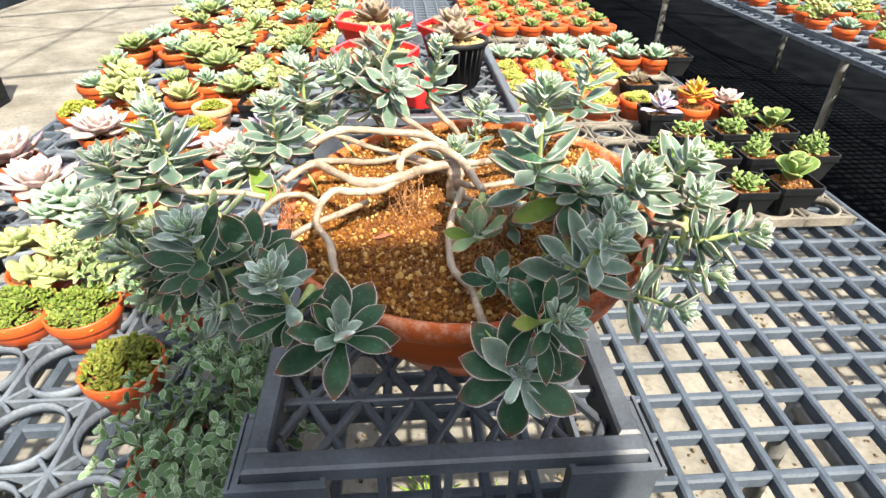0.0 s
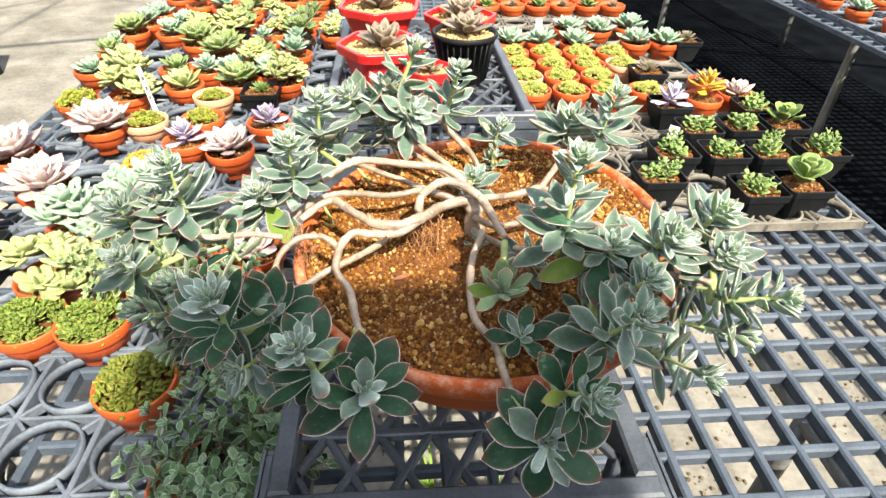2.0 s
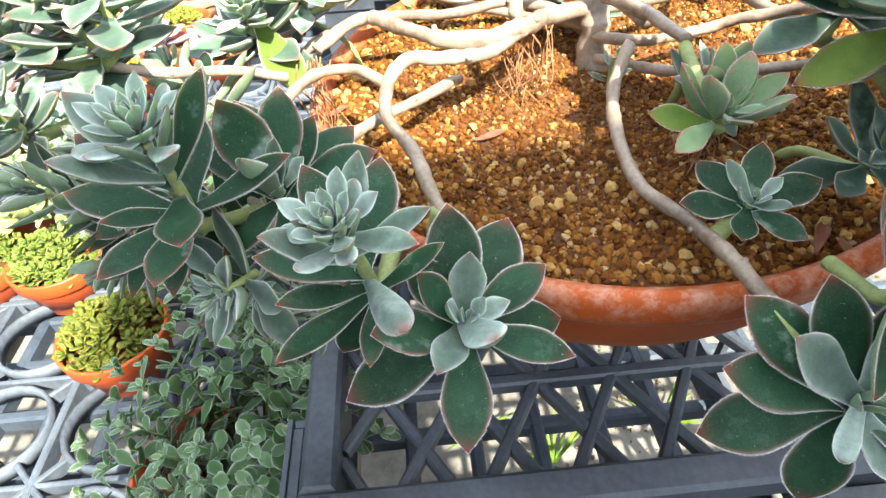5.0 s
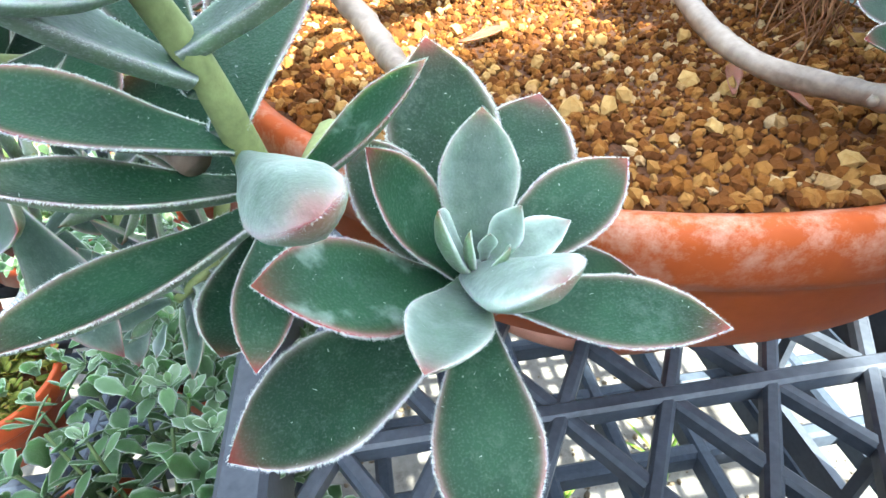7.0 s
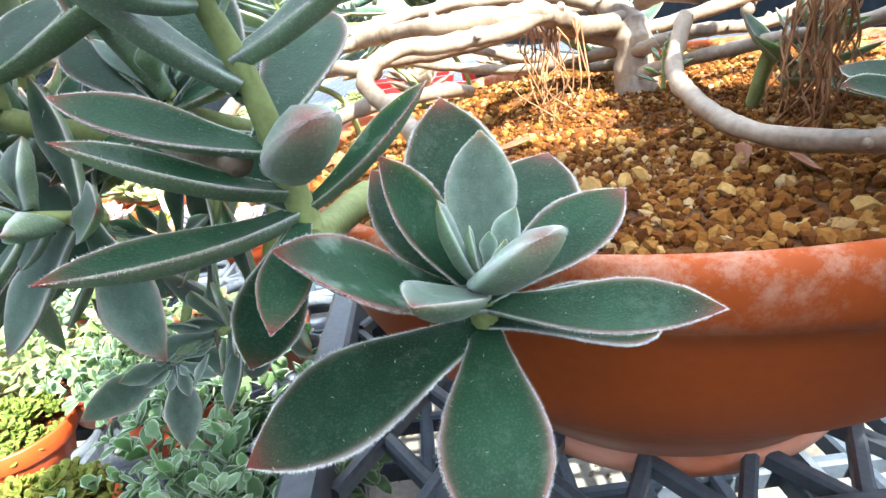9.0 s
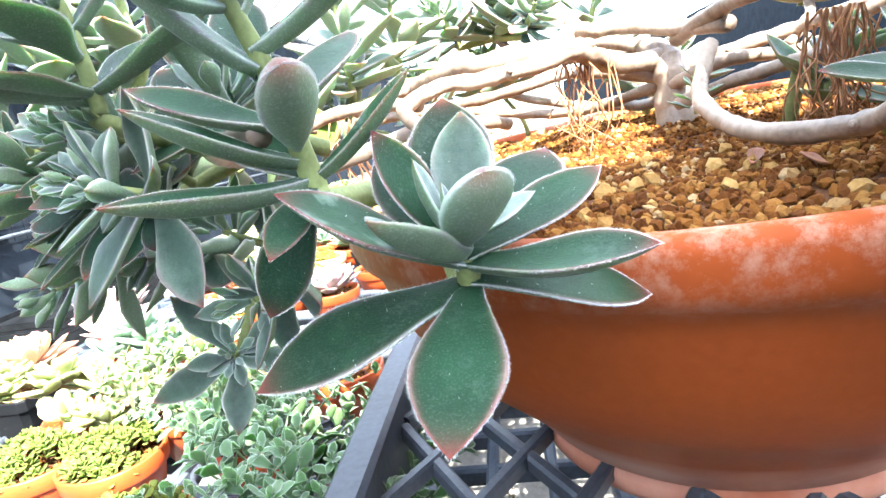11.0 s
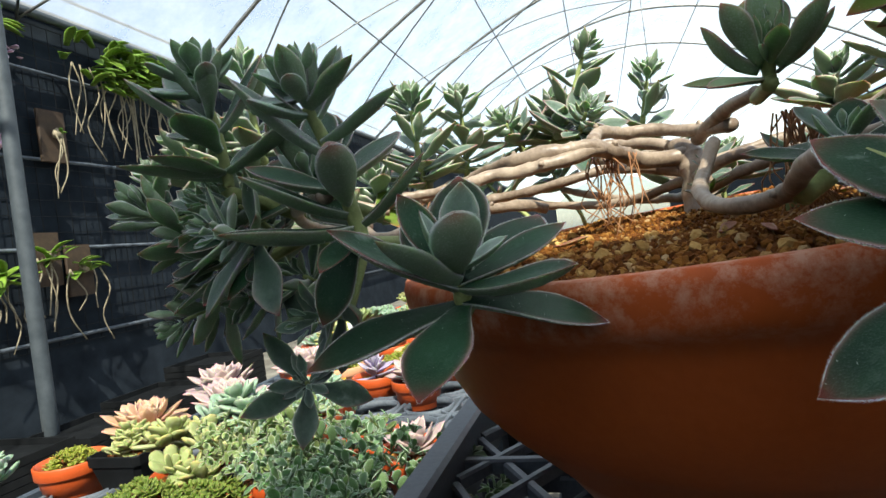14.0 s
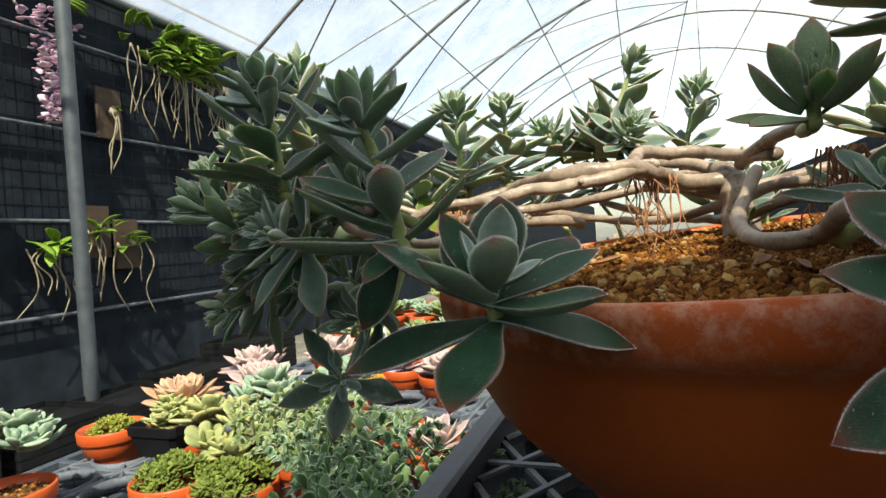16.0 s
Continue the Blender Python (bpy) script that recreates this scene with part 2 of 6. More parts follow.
def film(name, milky):
    """Plastic film: part clear, part milky."""
    m, nt, b = nodes_of(name)
    tr, tl, mx = nt.nodes.new("ShaderNodeBsdfTransparent"), nt.nodes.new("ShaderNodeBsdfTranslucent"), nt.nodes.new("ShaderNodeMixShader")
    tr.inputs[0].default_value = (0.95, 0.96, 0.97, 1)
    nt.links.new(ramp(nt, noise_tex(nt, 1.6, 7, 0.7), [(0.3, (0.56, 0.61, 0.70)), (0.66, (0.97, 0.98, 0.99))]), tl.inputs[0])
    mx.inputs[0].default_value = milky
    nt.links.new(tr.outputs[0], mx.inputs[1]), nt.links.new(tl.outputs[0], mx.inputs[2])
    nt.links.new(mx.outputs[0], nt.nodes["Material Output"].inputs[0])
    return m


M_FILM = film("greenhouse_film", 0.30)


# ---- mesh helpers ----
def link_mesh(name, verts, faces, material, parent=None, label="", smooth=True, kind="", leafmap=None):
    me = bpy.data.meshes.new(name)
    me.from_pydata([tuple(v) for v in verts], [], [tuple(f) for f in faces])
    me.materials.append(material)
    if smooth:
        me.polygons.foreach_set("use_smooth", [True] * len(me.polygons))
    if leafmap is not None:
        at = me.color_attributes.new("leafmap", "FLOAT_COLOR", "POINT")
        at.data.foreach_set("color", np.asarray(leafmap, dtype=np.float32).ravel())
        me.attributes.new("underside", "FLOAT", "POINT").data.foreach_set("value", np.ascontiguousarray(np.asarray(leafmap)[:, 3], dtype=np.float32))
    me.update()
    return place(name, me, parent, label, kind)


def place(name, me, parent=None, label="", kind="", m=None):
    ob = new(name, me)
    if parent is not None:
        ob.parent = parent
    if m is not None:
        ob.matrix_basis = m
    return tagged(ob, label, kind=kind)


def thing(name, label, category, m=None, group="", kind=""):
    ob = new(name)
    ob.empty_display_size = 0.02
    if m is not None:
        ob.matrix_basis = m
    return tagged(ob, label, category, group, kind)


def box_data(x0, x1, y0, y1, z0, z1, c=0.0):
    """A box with chamfered upright edges."""
    if c <= 0:
        ring = [(x0, y0), (x1, y0), (x1, y1), (x0, y1)]
    else:
        ring = [(x0 + c, y0), (x1 - c, y0), (x1, y0 + c), (x1, y1 - c), (x1 - c, y1), (x0 + c, y1), (x0, y1 - c), (x0, y0 + c)]
    n = len(ring)
    v = [(x, y, z) for z in (z0, z1) for x, y in ring]
    f = [(i, (i + 1) % n, n + (i + 1) % n, n + i) for i in range(n)] + [tuple(reversed(range(n))), tuple(range(n, 2 * n))]
    return v, f


def bar_data(length, w, h, c):
    """A bar along x with rounded long edges, top at z=0."""
    prof = [(-w / 2 + c, 0), (w / 2 - c, 0), (w / 2, -c), (w / 2, -h), (-w / 2, -h), (-w / 2, -c)]
    n = len(prof)
    v = [(x, y, z) for x in (0, length) for y, z in prof]
    f = [(i, n + i, n + (i + 1) % n, (i + 1) % n) for i in range(n)] + [tuple(range(n)), tuple(reversed(range(n, 2 * n)))]
    return v, f


def join_data(chunks):
    vs, fs, k = [], [], 0
    for v, f in chunks:
        vs += list(v)
        fs += [tuple(i + k for i in q) for q in f]
        k += len(v)
    return vs, fs


def lathe(profile, n=32, wob=0.0):
    v, f = [], []
    for r, z in profile:
        for i in range(n):
            a = 2 * math.pi * i / n
            v.append((r * math.cos(a), r * math.sin(a), z))
    for j in range(len(profile) - 1):
        for i in range(n):
            a, b = j * n + i, j * n + (i + 1) % n
            f.append((a, b, b + n, a + n))
    return v, f


def spline(pts, per=6):
    p = [Vector(q) for q in pts]
    p = [2 * p[0] - p[1]] + p + [2 * p[-1] - p[-2]]
    res = []
    for i in range(1, len(p) - 2):
        for k in range(per):
            t = k / per
            a, b, c, d = p[i - 1], p[i], p[i + 1], p[i + 2]
            res.append(0.5 * (2 * b + (c - a) * t + (2 * a - 5 * b + 4 * c - d) * t * t + (3 * b - a - 3 * c + d) * t ** 3))
    res.append(p[-2])
    return res


def tube_data(pts, r0, r1, n=8, per=6, knob=0.0, node=0.0):
    """A tapered, slightly knobbly tube along a smooth line, with swollen nodes every centimetre or so."""
    c = spline(pts, per)
    if node:
        c = [c[0]] + [q + 0.25 * r0 * noise.noise_vector(q * 75) for q in c[1:-1]] + [c[-1]]
    run = 0.0
    v, f = [], []
    up = Vector((0.3, 0.2, 1)).normalized()
    for i, q in enumerate(c):
        d = (c[min(i + 1, len(c) - 1)] - c[max(i - 1, 0)]).normalized()
        s = d.cross(up).normalized()
        w = s.cross(d)
        t = i / (len(c) - 1)
        r = r0 + (r1 - r0) * t
        run += (q - c[i - 1]).length if i else 0.0
        ring = (run / 0.014 + 0.6 * math.sin(run * 210)) % 1.0
        r *= 1 + node * (math.exp(-((ring - 0.5) / 0.16) ** 2) - 0.25)
        for k in range(n):
            a = 2 * math.pi * k / n
            kk = 1 + knob * noise.noise(q * 90 + Vector((math.cos(a), math.sin(a), 0)) * 0.7) + knob * 0.7 * noise.noise(q * 240)
            v.append(q + (s * math.cos(a) + w * math.sin(a)) * r * kk)
    m = len(c)
    for i in range(m - 1):
        for k in range(n):
            a, b = i * n + k, i * n + (k + 1) % n
            f.append((a, b, b + n, a + n))
    f += [tuple(reversed(range(n))), tuple(range((m - 1) * n, m * n))]
    return v, f


# ---- leaves ----
def leaf_data(L=1.0, W=0.42, T=0.11, bend=0.25, cup=0.25, stations=11, around=10, tip=1.0, young=0.0, base=0.24, fat=0.66, edge=1.0):
    """A fleshy spoon-shaped leaf along +x, upper face +z. Returns vertices, faces and the leaf map."""
    s = np.linspace(0, 1, stations) ** 0.9
    s[-1] = 1.0
    w = np.interp(s, [0, 0.12, 0.28, 0.44, fat - 0.04, fat + 0.08, 0.83, 0.91, 0.965, 1.0], [base, base * 1.25, 0.6, 0.86, 1.0, 0.96, 0.7 / tip ** 0.45, 0.42 / tip, 0.17 / tip, 0.012]) * W / 2
    th = np.interp(s, [0, 0.3, 0.7, 0.92, 1], [0.8, 1.0, 0.85, 0.45, 0.04]) * T
    if tip < 0.7:
        s = 1 - (1 - np.linspace(0, 1, stations)) ** 1.9
        # blunt, plump leaf
        w = np.interp(s, [0, 0.15, 0.4, fat, 0.8, 0.9, 0.96, 0.99, 1.0], [base, base * 1.4, 0.82, 1.0, 0.94, 0.74, 0.48, 0.22, 0.02]) * W / 2
        th = np.interp(s, [0, 0.3, 0.7, 0.88, 0.96, 1], [0.6, 0.9, 1.0, 0.8, 0.5, 0.03]) * T
    v, mp, f = [], [], []
    for i in range(stations):
        x0 = s[i] * L
        zb = bend * L * s[i] ** 2
        for k in range(around):
            a = 2 * math.pi * k / around
            ca, sa_ = math.cos(a), math.sin(a)
            y = w[i] * ca
            z = th[i] * (0.5 if tip < 0.7 else 0.32 if sa_ > 0 else 0.68) * sa_ * (1 - 0.25 * abs(ca))
            z += cup * abs(ca) ** 2 * w[i] + zb
            v.append((x0, y, z))
            mp.append((abs(ca) ** edge * (1.0 if sa_ > -0.1 else 0.97), s[i], young, 1.0 if sa_ < -0.05 else 0.0))
    for i in range(stations - 1):
        for k in range(around):
            a, b = i * around + k, i * around + (k + 1) % around
            f.append((a, a + around, b + around, b))
    f += [tuple(range(around)), tuple(reversed(range((stations - 1) * around, stations * around)))]
    return np.array(v), f, np.array(mp)


def leaf_mesh(name, material, hairs=0, **kw):
    v, f, mp = leaf_data(**kw)
    if hairs:
        # short felt hairs, densest along the margin
        rr = np.random.default_rng(len(bpy.data.meshes))
        st, ar = kw["stations"], kw["around"]
        hv, hm, k = [], [], len(v)
        for j in range(hairs):
            i, q = rr.integers(1, st - 1), rr.integers(0, ar)
            if rr.random() < 0.97:
                q = 0 if rr.random() < 0.5 else ar // 2
            a, b = i * ar + q, i * ar + (q + rr.choice([-1, 1])) % ar
            c = a + (ar if rr.random() < 0.5 else -ar)
            u, w = rr.random() * 0.5, rr.random()
            p = v[a] * (1 - w) + v[c] * w + (v[b] - v[a]) * u
            mid = v[i * ar:(i + 1) * ar].mean(axis=0)
            d = p - mid
            d = d / (np.linalg.norm(d) + 1e-6) + rr.normal(0, 0.35, 3) + (0.25, 0, 0)
            d *= 0.014 * rr.uniform(0.6, 1.3) / (np.linalg.norm(d) + 1e-6)
            s = np.array((0.0009, 0, 0.0004)) if abs(d[1]) > abs(d[0]) else np.array((0, 0.0009, 0.0004))
            hv += [p - s, p + s, p + d]
            hm += [(1, kw.get("young", 0) * 0.3 + 0.2, 0.9, 0)] * 3
            f.append((k, k + 1, k + 2))
            k += 3
        v, mp = np.vstack([v, hv]), np.vstack([mp, hm])
    me = bpy.data.meshes.new(name)
    me.from_pydata([tuple(p) for p in v], [], f)
    me.materials.append(material)
    me.polygons.foreach_set("use_smooth", [True] * len(me.polygons))
    at = me.color_attributes.new("leafmap", "FLOAT_COLOR", "POINT")
    at.data.foreach_set("color", mp.astype(np.float32).ravel())
    me.attributes.new("underside", "FLOAT", "POINT").data.foreach_set("value", np.ascontiguousarray(mp[:, 3], dtype=np.float32))
    me.update()
    return me


def frame_of(axis):
    """A turn that takes +z to the axis."""
    return Vector(axis).normalized().to_track_quat("Z", "Y").to_matrix().to_4x4()


def leaf_pose(az, el, r=0.0, h=0.0, size=1.0, twist=0.0, wide=1.0, thick=1.0):
    m = pose(0, 0, h, 0, 0, az) @ pose(r, 0, 0, 0, -el, 0) @ pose(0, 0, 0, twist, 0, 0)
    return m @ Matrix.Diagonal((size, size * wide, size * thick, 1))


def shoot_poses(height, L, n, rand, el0=8, el1=62, bud=10, spin=0.0, droop=0.0):
    """Poses of the leaves of one shoot that grows along +z: (pose, young) pairs."""
    res = []
    for i in range(n):
        # a low whorl of large leaves, a few on the bare stem, then a smaller top whorl
        t = i / max(n - 1, 1)
        g = float(np.interp(t, [0, 0.5, 0.68, 1], [0.0, 0.34, 0.82, 1.0]))
        el = el0 + (el1 - el0) * float(np.interp(t, [0, 0.5, 0.68, 1], [0.0, 0.36, 0.5, 1.0])) + rand.uniform(-12, 12) - droop * (1 - t)
        size = L * float(np.interp(t, [0, 0.5, 0.68, 1], [1.08, 0.92, 0.62, 0.44])) * rand.uniform(0.84, 1.12)
        res.append((leaf_pose(spin + i * 137.5 + rand.uniform(-12, 12), el, 0.0015, height * g, size, rand.uniform(-18, 18), rand.uniform(0.76, 0.96)), 0.34 * t + rand.uniform(0, 0.08)))
    for i in range(4):
        # plump pale leaves under the heart
        res.append((leaf_pose(spin + 70 + 97 * i, rand.uniform(-8, 22), 0.001, height * rand.uniform(0.55, 0.88), L * rand.uniform(0.34, 0.46), 0, 0.95, 3.0), 0.66))
    bud = int(bud * 1.4)
    for i in range(bud):
        # the heart: many tiny felted leaves in a tight spiral
        t = (i + 1) / bud
        size = L * (0.31 - 0.19 * t) * rand.uniform(0.8, 1.2)
        res.append((leaf_pose(spin + 40 + i * 137.5, 22 + 58 * t, 0.0032 * (1 - t), height + 0.006 * t, size, 0, rand.uniform(0.95, 1.2), 1.7), 0.76))
    return res


def joined_leaves(poses, lib):
    """One vertex and face list for many leaves."""
    vs, fs, mps, k = [], [], [], 0
    for i, (m, young) in enumerate(poses):
        v, f, mp = lib[i % len(lib)]
        a = np.array(m)
        vs.append(v @ a[:3, :3].T + a[:3, 3])
        mp = mp.copy()
        mp[:, 2] = young
        mps.append(mp)
        fs += [tuple(j + k for j in q) for q in f]
        k += len(v)
    return np.vstack(vs), fs, np.vstack(mps)


# ---- structure: ground, greenhouse ----
YAW = 6.3
B = pose(0, 0, 0, 0, 0, YAW)      # the benches' own directions


def structure(name, data, material, label, category, parent=None, smooth=False):
    ob = link_mesh(name, *data, material, parent, label, smooth, "structure")
    ob["category"] = category
    if parent is None:
        ob.matrix_basis = B
    return ob


structure("ground", box_data(-60, 60, -60, 80, -0.3, 0), M_CONC, "worn pale concrete floor of the greenhouse", "floor")
structure("weed_cloth", box_data(1.6, 4.9, -3, 13, 0.0, 0.004), M_CLOTH, "black woven weed cloth laid over the floor", "ground cloth")

# added on floor out of view, to cut bounce light under the bowl
structure("weed_cloth_aisle", box_data(-3.1, 0.815, -3.9, 0.12, 0.0, 0.004), M_CLOTH, "black woven weed cloth laid over the floor", "ground cloth")

WALL_X, EAVE, RIDGE_X, RIDGE_Z, FAR_Y, NEAR_Y = -3.2, 2.56, 0.9, 4.3, 45.0, -4.0


def roof_z(x):
    t = abs(x - RIDGE_X) / (RIDGE_X - WALL_X)
    return EAVE + (RIDGE_Z - EAVE) * (1 - t ** 1.8)


xs = [WALL_X + (RIDGE_X - WALL_X) * 2 * i / 24 for i in range(25)]
rv = [(x, y, roof_z(x) + 0.03) for y in (NEAR_Y, FAR_Y) for x in xs]
structure("ceiling", (rv, [(i, i + 1, 26 + i, 25 + i) for i in range(24)]), M_FILM, "milky plastic film stretched over the arched roof", "roof", smooth=True)
# near end is unseen: film added for front fill, dark foot cuts low light
BLOCK_Z = 2.1
for nm, y, z0 in (("wall_far", FAR_Y, 0.0), ("wall_near", NEAR_Y, BLOCK_Z)):
    pts = [(x, y, roof_z(x) + 0.03) for x in xs] + [(x, y, z0) for x in reversed(xs)]
    structure(nm, (pts, [(i, i + 1, 48 - i, 49 - i) for i in range(24)]), M_FILM, "end wall of milky greenhouse film", "wall")
structure("wall_skirt", box_data(xs[0], xs[-1], NEAR_Y, NEAR_Y + 0.02, 0, BLOCK_Z - 0.004), M_NET, "black shade net along the foot of the end wall", "wall")
structure("wall_right", box_data(xs[-1], xs[-1] + 0.02, NEAR_Y, FAR_Y, 0, EAVE), M_NET, "black shade net side wall", "wall")
structure("wall_left", box_data(WALL_X - 0.06, WALL_X - 0.05, NEAR_Y, FAR_Y, 0, EAVE + 0.09), M_NET, "black shade net side wall behind wire mesh", "wall")

# a door-high board added behind the start of the walk to shade the front
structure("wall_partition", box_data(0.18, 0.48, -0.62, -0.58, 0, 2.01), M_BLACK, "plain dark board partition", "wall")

frame_thing = thing("roof_frame", "galvanised steel tube frame under the film roof", "roof frame", B, kind="structure")
arch_v, arch_f = tube_data([(x, 0, roof_z(x)) for x in xs[::2]], 0.019, 0.019, 6, 3)
arch_me = link_mesh("arch", arch_v, arch_f, M_STEEL, frame_thing).data
bpy.data.objects["arch"].matrix_basis = pose(0, 0.4, 0)
for k in range(6):
    place("arch", arch_me, frame_thing, m=pose(0, 2.4 + 2.0 * k, 0))
for i in range(3, 24, 3):
    v, f = tube_data([(xs[i], NEAR_Y, roof_z(xs[i]) - 0.03), (xs[i], 5, roof_z(xs[i]) - 0.03), (xs[i], FAR_Y, roof_z(xs[i]) - 0.03)], 0.009, 0.009, 6, 2)
    link_mesh("purlin", v, f, M_STEEL, frame_thing)
for k in range(5):
    for sx in (1, -1):
        a, b = (xs[0], 0.5 + 2.3 * k), (xs[12], 2.8 + 2.3 * k)
        if sx < 0:
            a, b = (xs[0], 2.8 + 2.3 * k), (xs[12], 0.5 + 2.3 * k)
        pts = [(a[0] + (b[0] - a[0]) * t, a[1] + (b[1] - a[1]) * t, roof_z(a[0] + (b[0] - a[0]) * t) - 0.06) for t in (0, 0.25, 0.5, 0.75, 1)]
        v, f = tube_data(pts, 0.009, 0.009, 5, 3)
        link_mesh("brace", v, f, M_STEEL, frame_thing)

link_mesh("eave_beam", *tube_data([(WALL_X + 0.02, NEAR_Y, EAVE), (WALL_X + 0.02, 5, EAVE), (WALL_X + 0.02, 30, EAVE)], 0.03, 0.03, 8, 2), M_POST, frame_thing)
mesh_wall = thing("wire_mesh_panel", "dark welded wire mesh panel hung along the side wall", "wire mesh", B, kind="structure")
wv, wf = join_data([box_data(WALL_X - 0.02, WALL_X - 0.017, -2 + 0.1 * k, -1.996 + 0.1 * k, 0.5, EAVE - 0.05) for k in range(100)])
link_mesh("upright_wires", wv, wf, M_BLACK, mesh_wall, smooth=False, kind="stuff")
wv, wf = join_data([box_data(WALL_X - 0.016, WALL_X - 0.013, -2, 8, 0.5 + 0.1 * k, 0.504 + 0.1 * k) for k in range(21)])
link_mesh("level_wires", wv, wf, M_BLACK, mesh_wall, smooth=False, kind="stuff")
for k in range(5):
    link_mesh("wall_rail", *tube_data([(WALL_X, -2, 0.55 + 0.55 * k), (WALL_X, 3, 0.55 + 0.55 * k), (WALL_X, 9, 0.55 + 0.55 * k)], 0.012, 0.012, 6, 2), M_TRAY, mesh_wall)
for k in range(3):
    v, f = tube_data([(0, 0, 0), (0, 0, 0.9), (0, 0, roof_z(WALL_X + 0.87 if k == 1 else WALL_X + 0.05))], 0.032, 0.032, 12, 2)
    p = link_mesh("wall_post", v, f, M_POST, None, "grey steel post carrying the side wall", kind="structure")
    p["category"] = "post"
    p.matrix_basis = B @ pose(WALL_X + (0.87 if k == 1 else 0.05), (0.2, 1.98, 6.5)[k], 0)


# ---- benches ----
def bench(label, x0, x1, y0, y1, ox=0.0):
    b = thing("grid_bench", label, "bench", B @ pose(ox, 0, 0.6), group="benches")
    px, py = 0.0405, 0.0432
    long_me = cross_me = None
    n = int((x1 - x0) / px)
    for i in range(n + 1):
        wide = 0.009 if i % 4 else 0.012
        if long_me is None:
            long_me = link_mesh("long_bar", *bar_data(y1 - y0, 0.0085, 0.013, 0.002), M_GRID, b, smooth=False).data
            bpy.data.objects["long_bar" if ox == 0 else b.children[-1].name].matrix_basis = pose(x0, y0, 0, 0, 0, 90)
        else:
            place("long_bar", long_me, b, m=pose(x0 + i * px, y0, 0, 0, 0, 90))
    rows = int((y1 - y0) / py)
    rest = []
    for j in range(rows + 1):
        y = y0 + j * py
        if y < 2.4:
            if cross_me is None:
                ob = link_mesh("cross_bar", *bar_data(x1 - x0, 0.0085, 0.012, 0.002), M_GRID, b, smooth=False)
                cross_me, ob.matrix_basis = ob.data, pose(x0, y, -0.001)
            else:
                place("cross_bar", cross_me, b, m=pose(x0, y, -0.001))
        else:
            v, f = bar_data(x1 - x0, 0.0085, 0.012, 0.002)
            rest.append(([(p[0] + x0, p[1] + y, p[2] - 0.001) for p in v], f))
    link_mesh("far_grating", *join_data(rest), M_GRID, b, smooth=False, kind="stuff")
    for x in (x0 + 0.28, x1 - 0.28):
        for y in (0.40, 1.9, 3.4):
            link_mesh("leg", *tube_data([(x, y, -0.6), (x, y, -0.3), (x, y, -0.017)], 0.0095 if ox == 0 else 0.016, 0.0095 if ox == 0 else 0.016, 10, 2), M_STEEL, b)
        link_mesh("beam", *tube_data([(x, y0, -0.026), (x, 2, -0.026), (x, y1, -0.026)], 0.0095, 0.0095, 8, 2), M_STEEL, b)
    return b


bench("weathered black plastic grid bench top on steel legs", -0.6488, 0.6877, -0.3357, 5.5)
bench("weathered black plastic grid bench top across the aisle", 1.26, 2.6, -0.3, 7.5, 0.0001)


def ring_data(r, w, z0, z1, n=20):
    v, f = lathe([(r, z0), (r, z1), (r - w, z1), (r - w, z0)], n)
    f += [(3 * n + i, 3 * n + (i + 1) % n, (i + 1) % n, i) for i in range(n)]
    return v, f


tray_meshes = {}


def pot_tray(x, y, cols, rows, p, z=0.602, material=None):
    """A carrying tray of rings joined by straight and slanting ribs."""
    t = thing("pot_tray", "dusty grey plastic pot tray with open rings on the bench" if material is None else "sun-bleached tan plastic pot tray with open rings", "tray", B @ pose(x, y, z), group="pot trays")
    material = material or M_TRAY
    key = (cols, rows, p, material.name)
    W, H, hz = cols * p, rows * p, 0.014
    if key not in tray_meshes:
        r = p * 0.44
        ring = link_mesh("ring", *ring_data(r, 0.0028, 0.003, hz), material)
        d = p / 2 - r * 0.68
        rib = link_mesh("rib", *bar_data(p * 0.707 - r + 0.003, 0.0035, hz - 0.004, 0.0008), material, smooth=False)
        ex = link_mesh("edge_bar", *bar_data(W - 0.003, 0.005, hz, 0.001), material, smooth=False)
        ey = link_mesh("side_bar", *bar_data(H - 0.003, 0.005, hz - 0.001, 0.001), material, smooth=False)
        ix = link_mesh("inner_bar", *bar_data(W - 0.01, 0.0035, hz - 0.003, 0.001), material, smooth=False)
        tray_meshes[key] = [o.data for o in (ring, rib, ex, ey, ix)]
        for o in (ring, rib, ex, ey, ix):
            bpy.data.objects.remove(o)
    ring, rib, ex, ey, ix = tray_meshes[key]
    for i in range(cols):
        for j in range(rows):
            place("ring", ring, t, m=pose((i + 0.5) * p, (j + 0.5) * p, 0))
            for a in range(4):
                place("rib", rib, t, m=pose((i + 0.5) * p, (j + 0.5) * p, hz - 0.001, 0, 0, 45 + 90 * a) @ pose(p * 0.44 - 0.002, 0, 0))
    for j in range(rows + 1):
        place("edge_bar" if j in (0, rows) else "inner_bar", ex if j in (0, rows) else ix, t, m=pose(0.0015 + (0 if j in (0, rows) else 0.0035), j * p + (0.003 if j == 0 else -0.003 if j == rows else 0), hz + (0 if j in (0, rows) else -0.0015)))
    for i in range(cols + 1):
        place("side_bar", ey, t, m=pose(i * p + (0.003 if i == 0 else -0.003 if i == cols else 0), 0.0015, hz - 0.0006, 0, 0, 90))
    return t


for k in range(5):
    pot_tray(-0.575, 0.106 + 0.387 * k, 6, 5, 0.0774)
for k in range(4):
    pot_tray(0.221, 0.687 + 0.366 * k, 6, 5, 0.0725, material=M_TAN)
for k in range(2):
    pot_tray(1.3, 1.0 + 1.0 * k, 8, 12, 0.08)


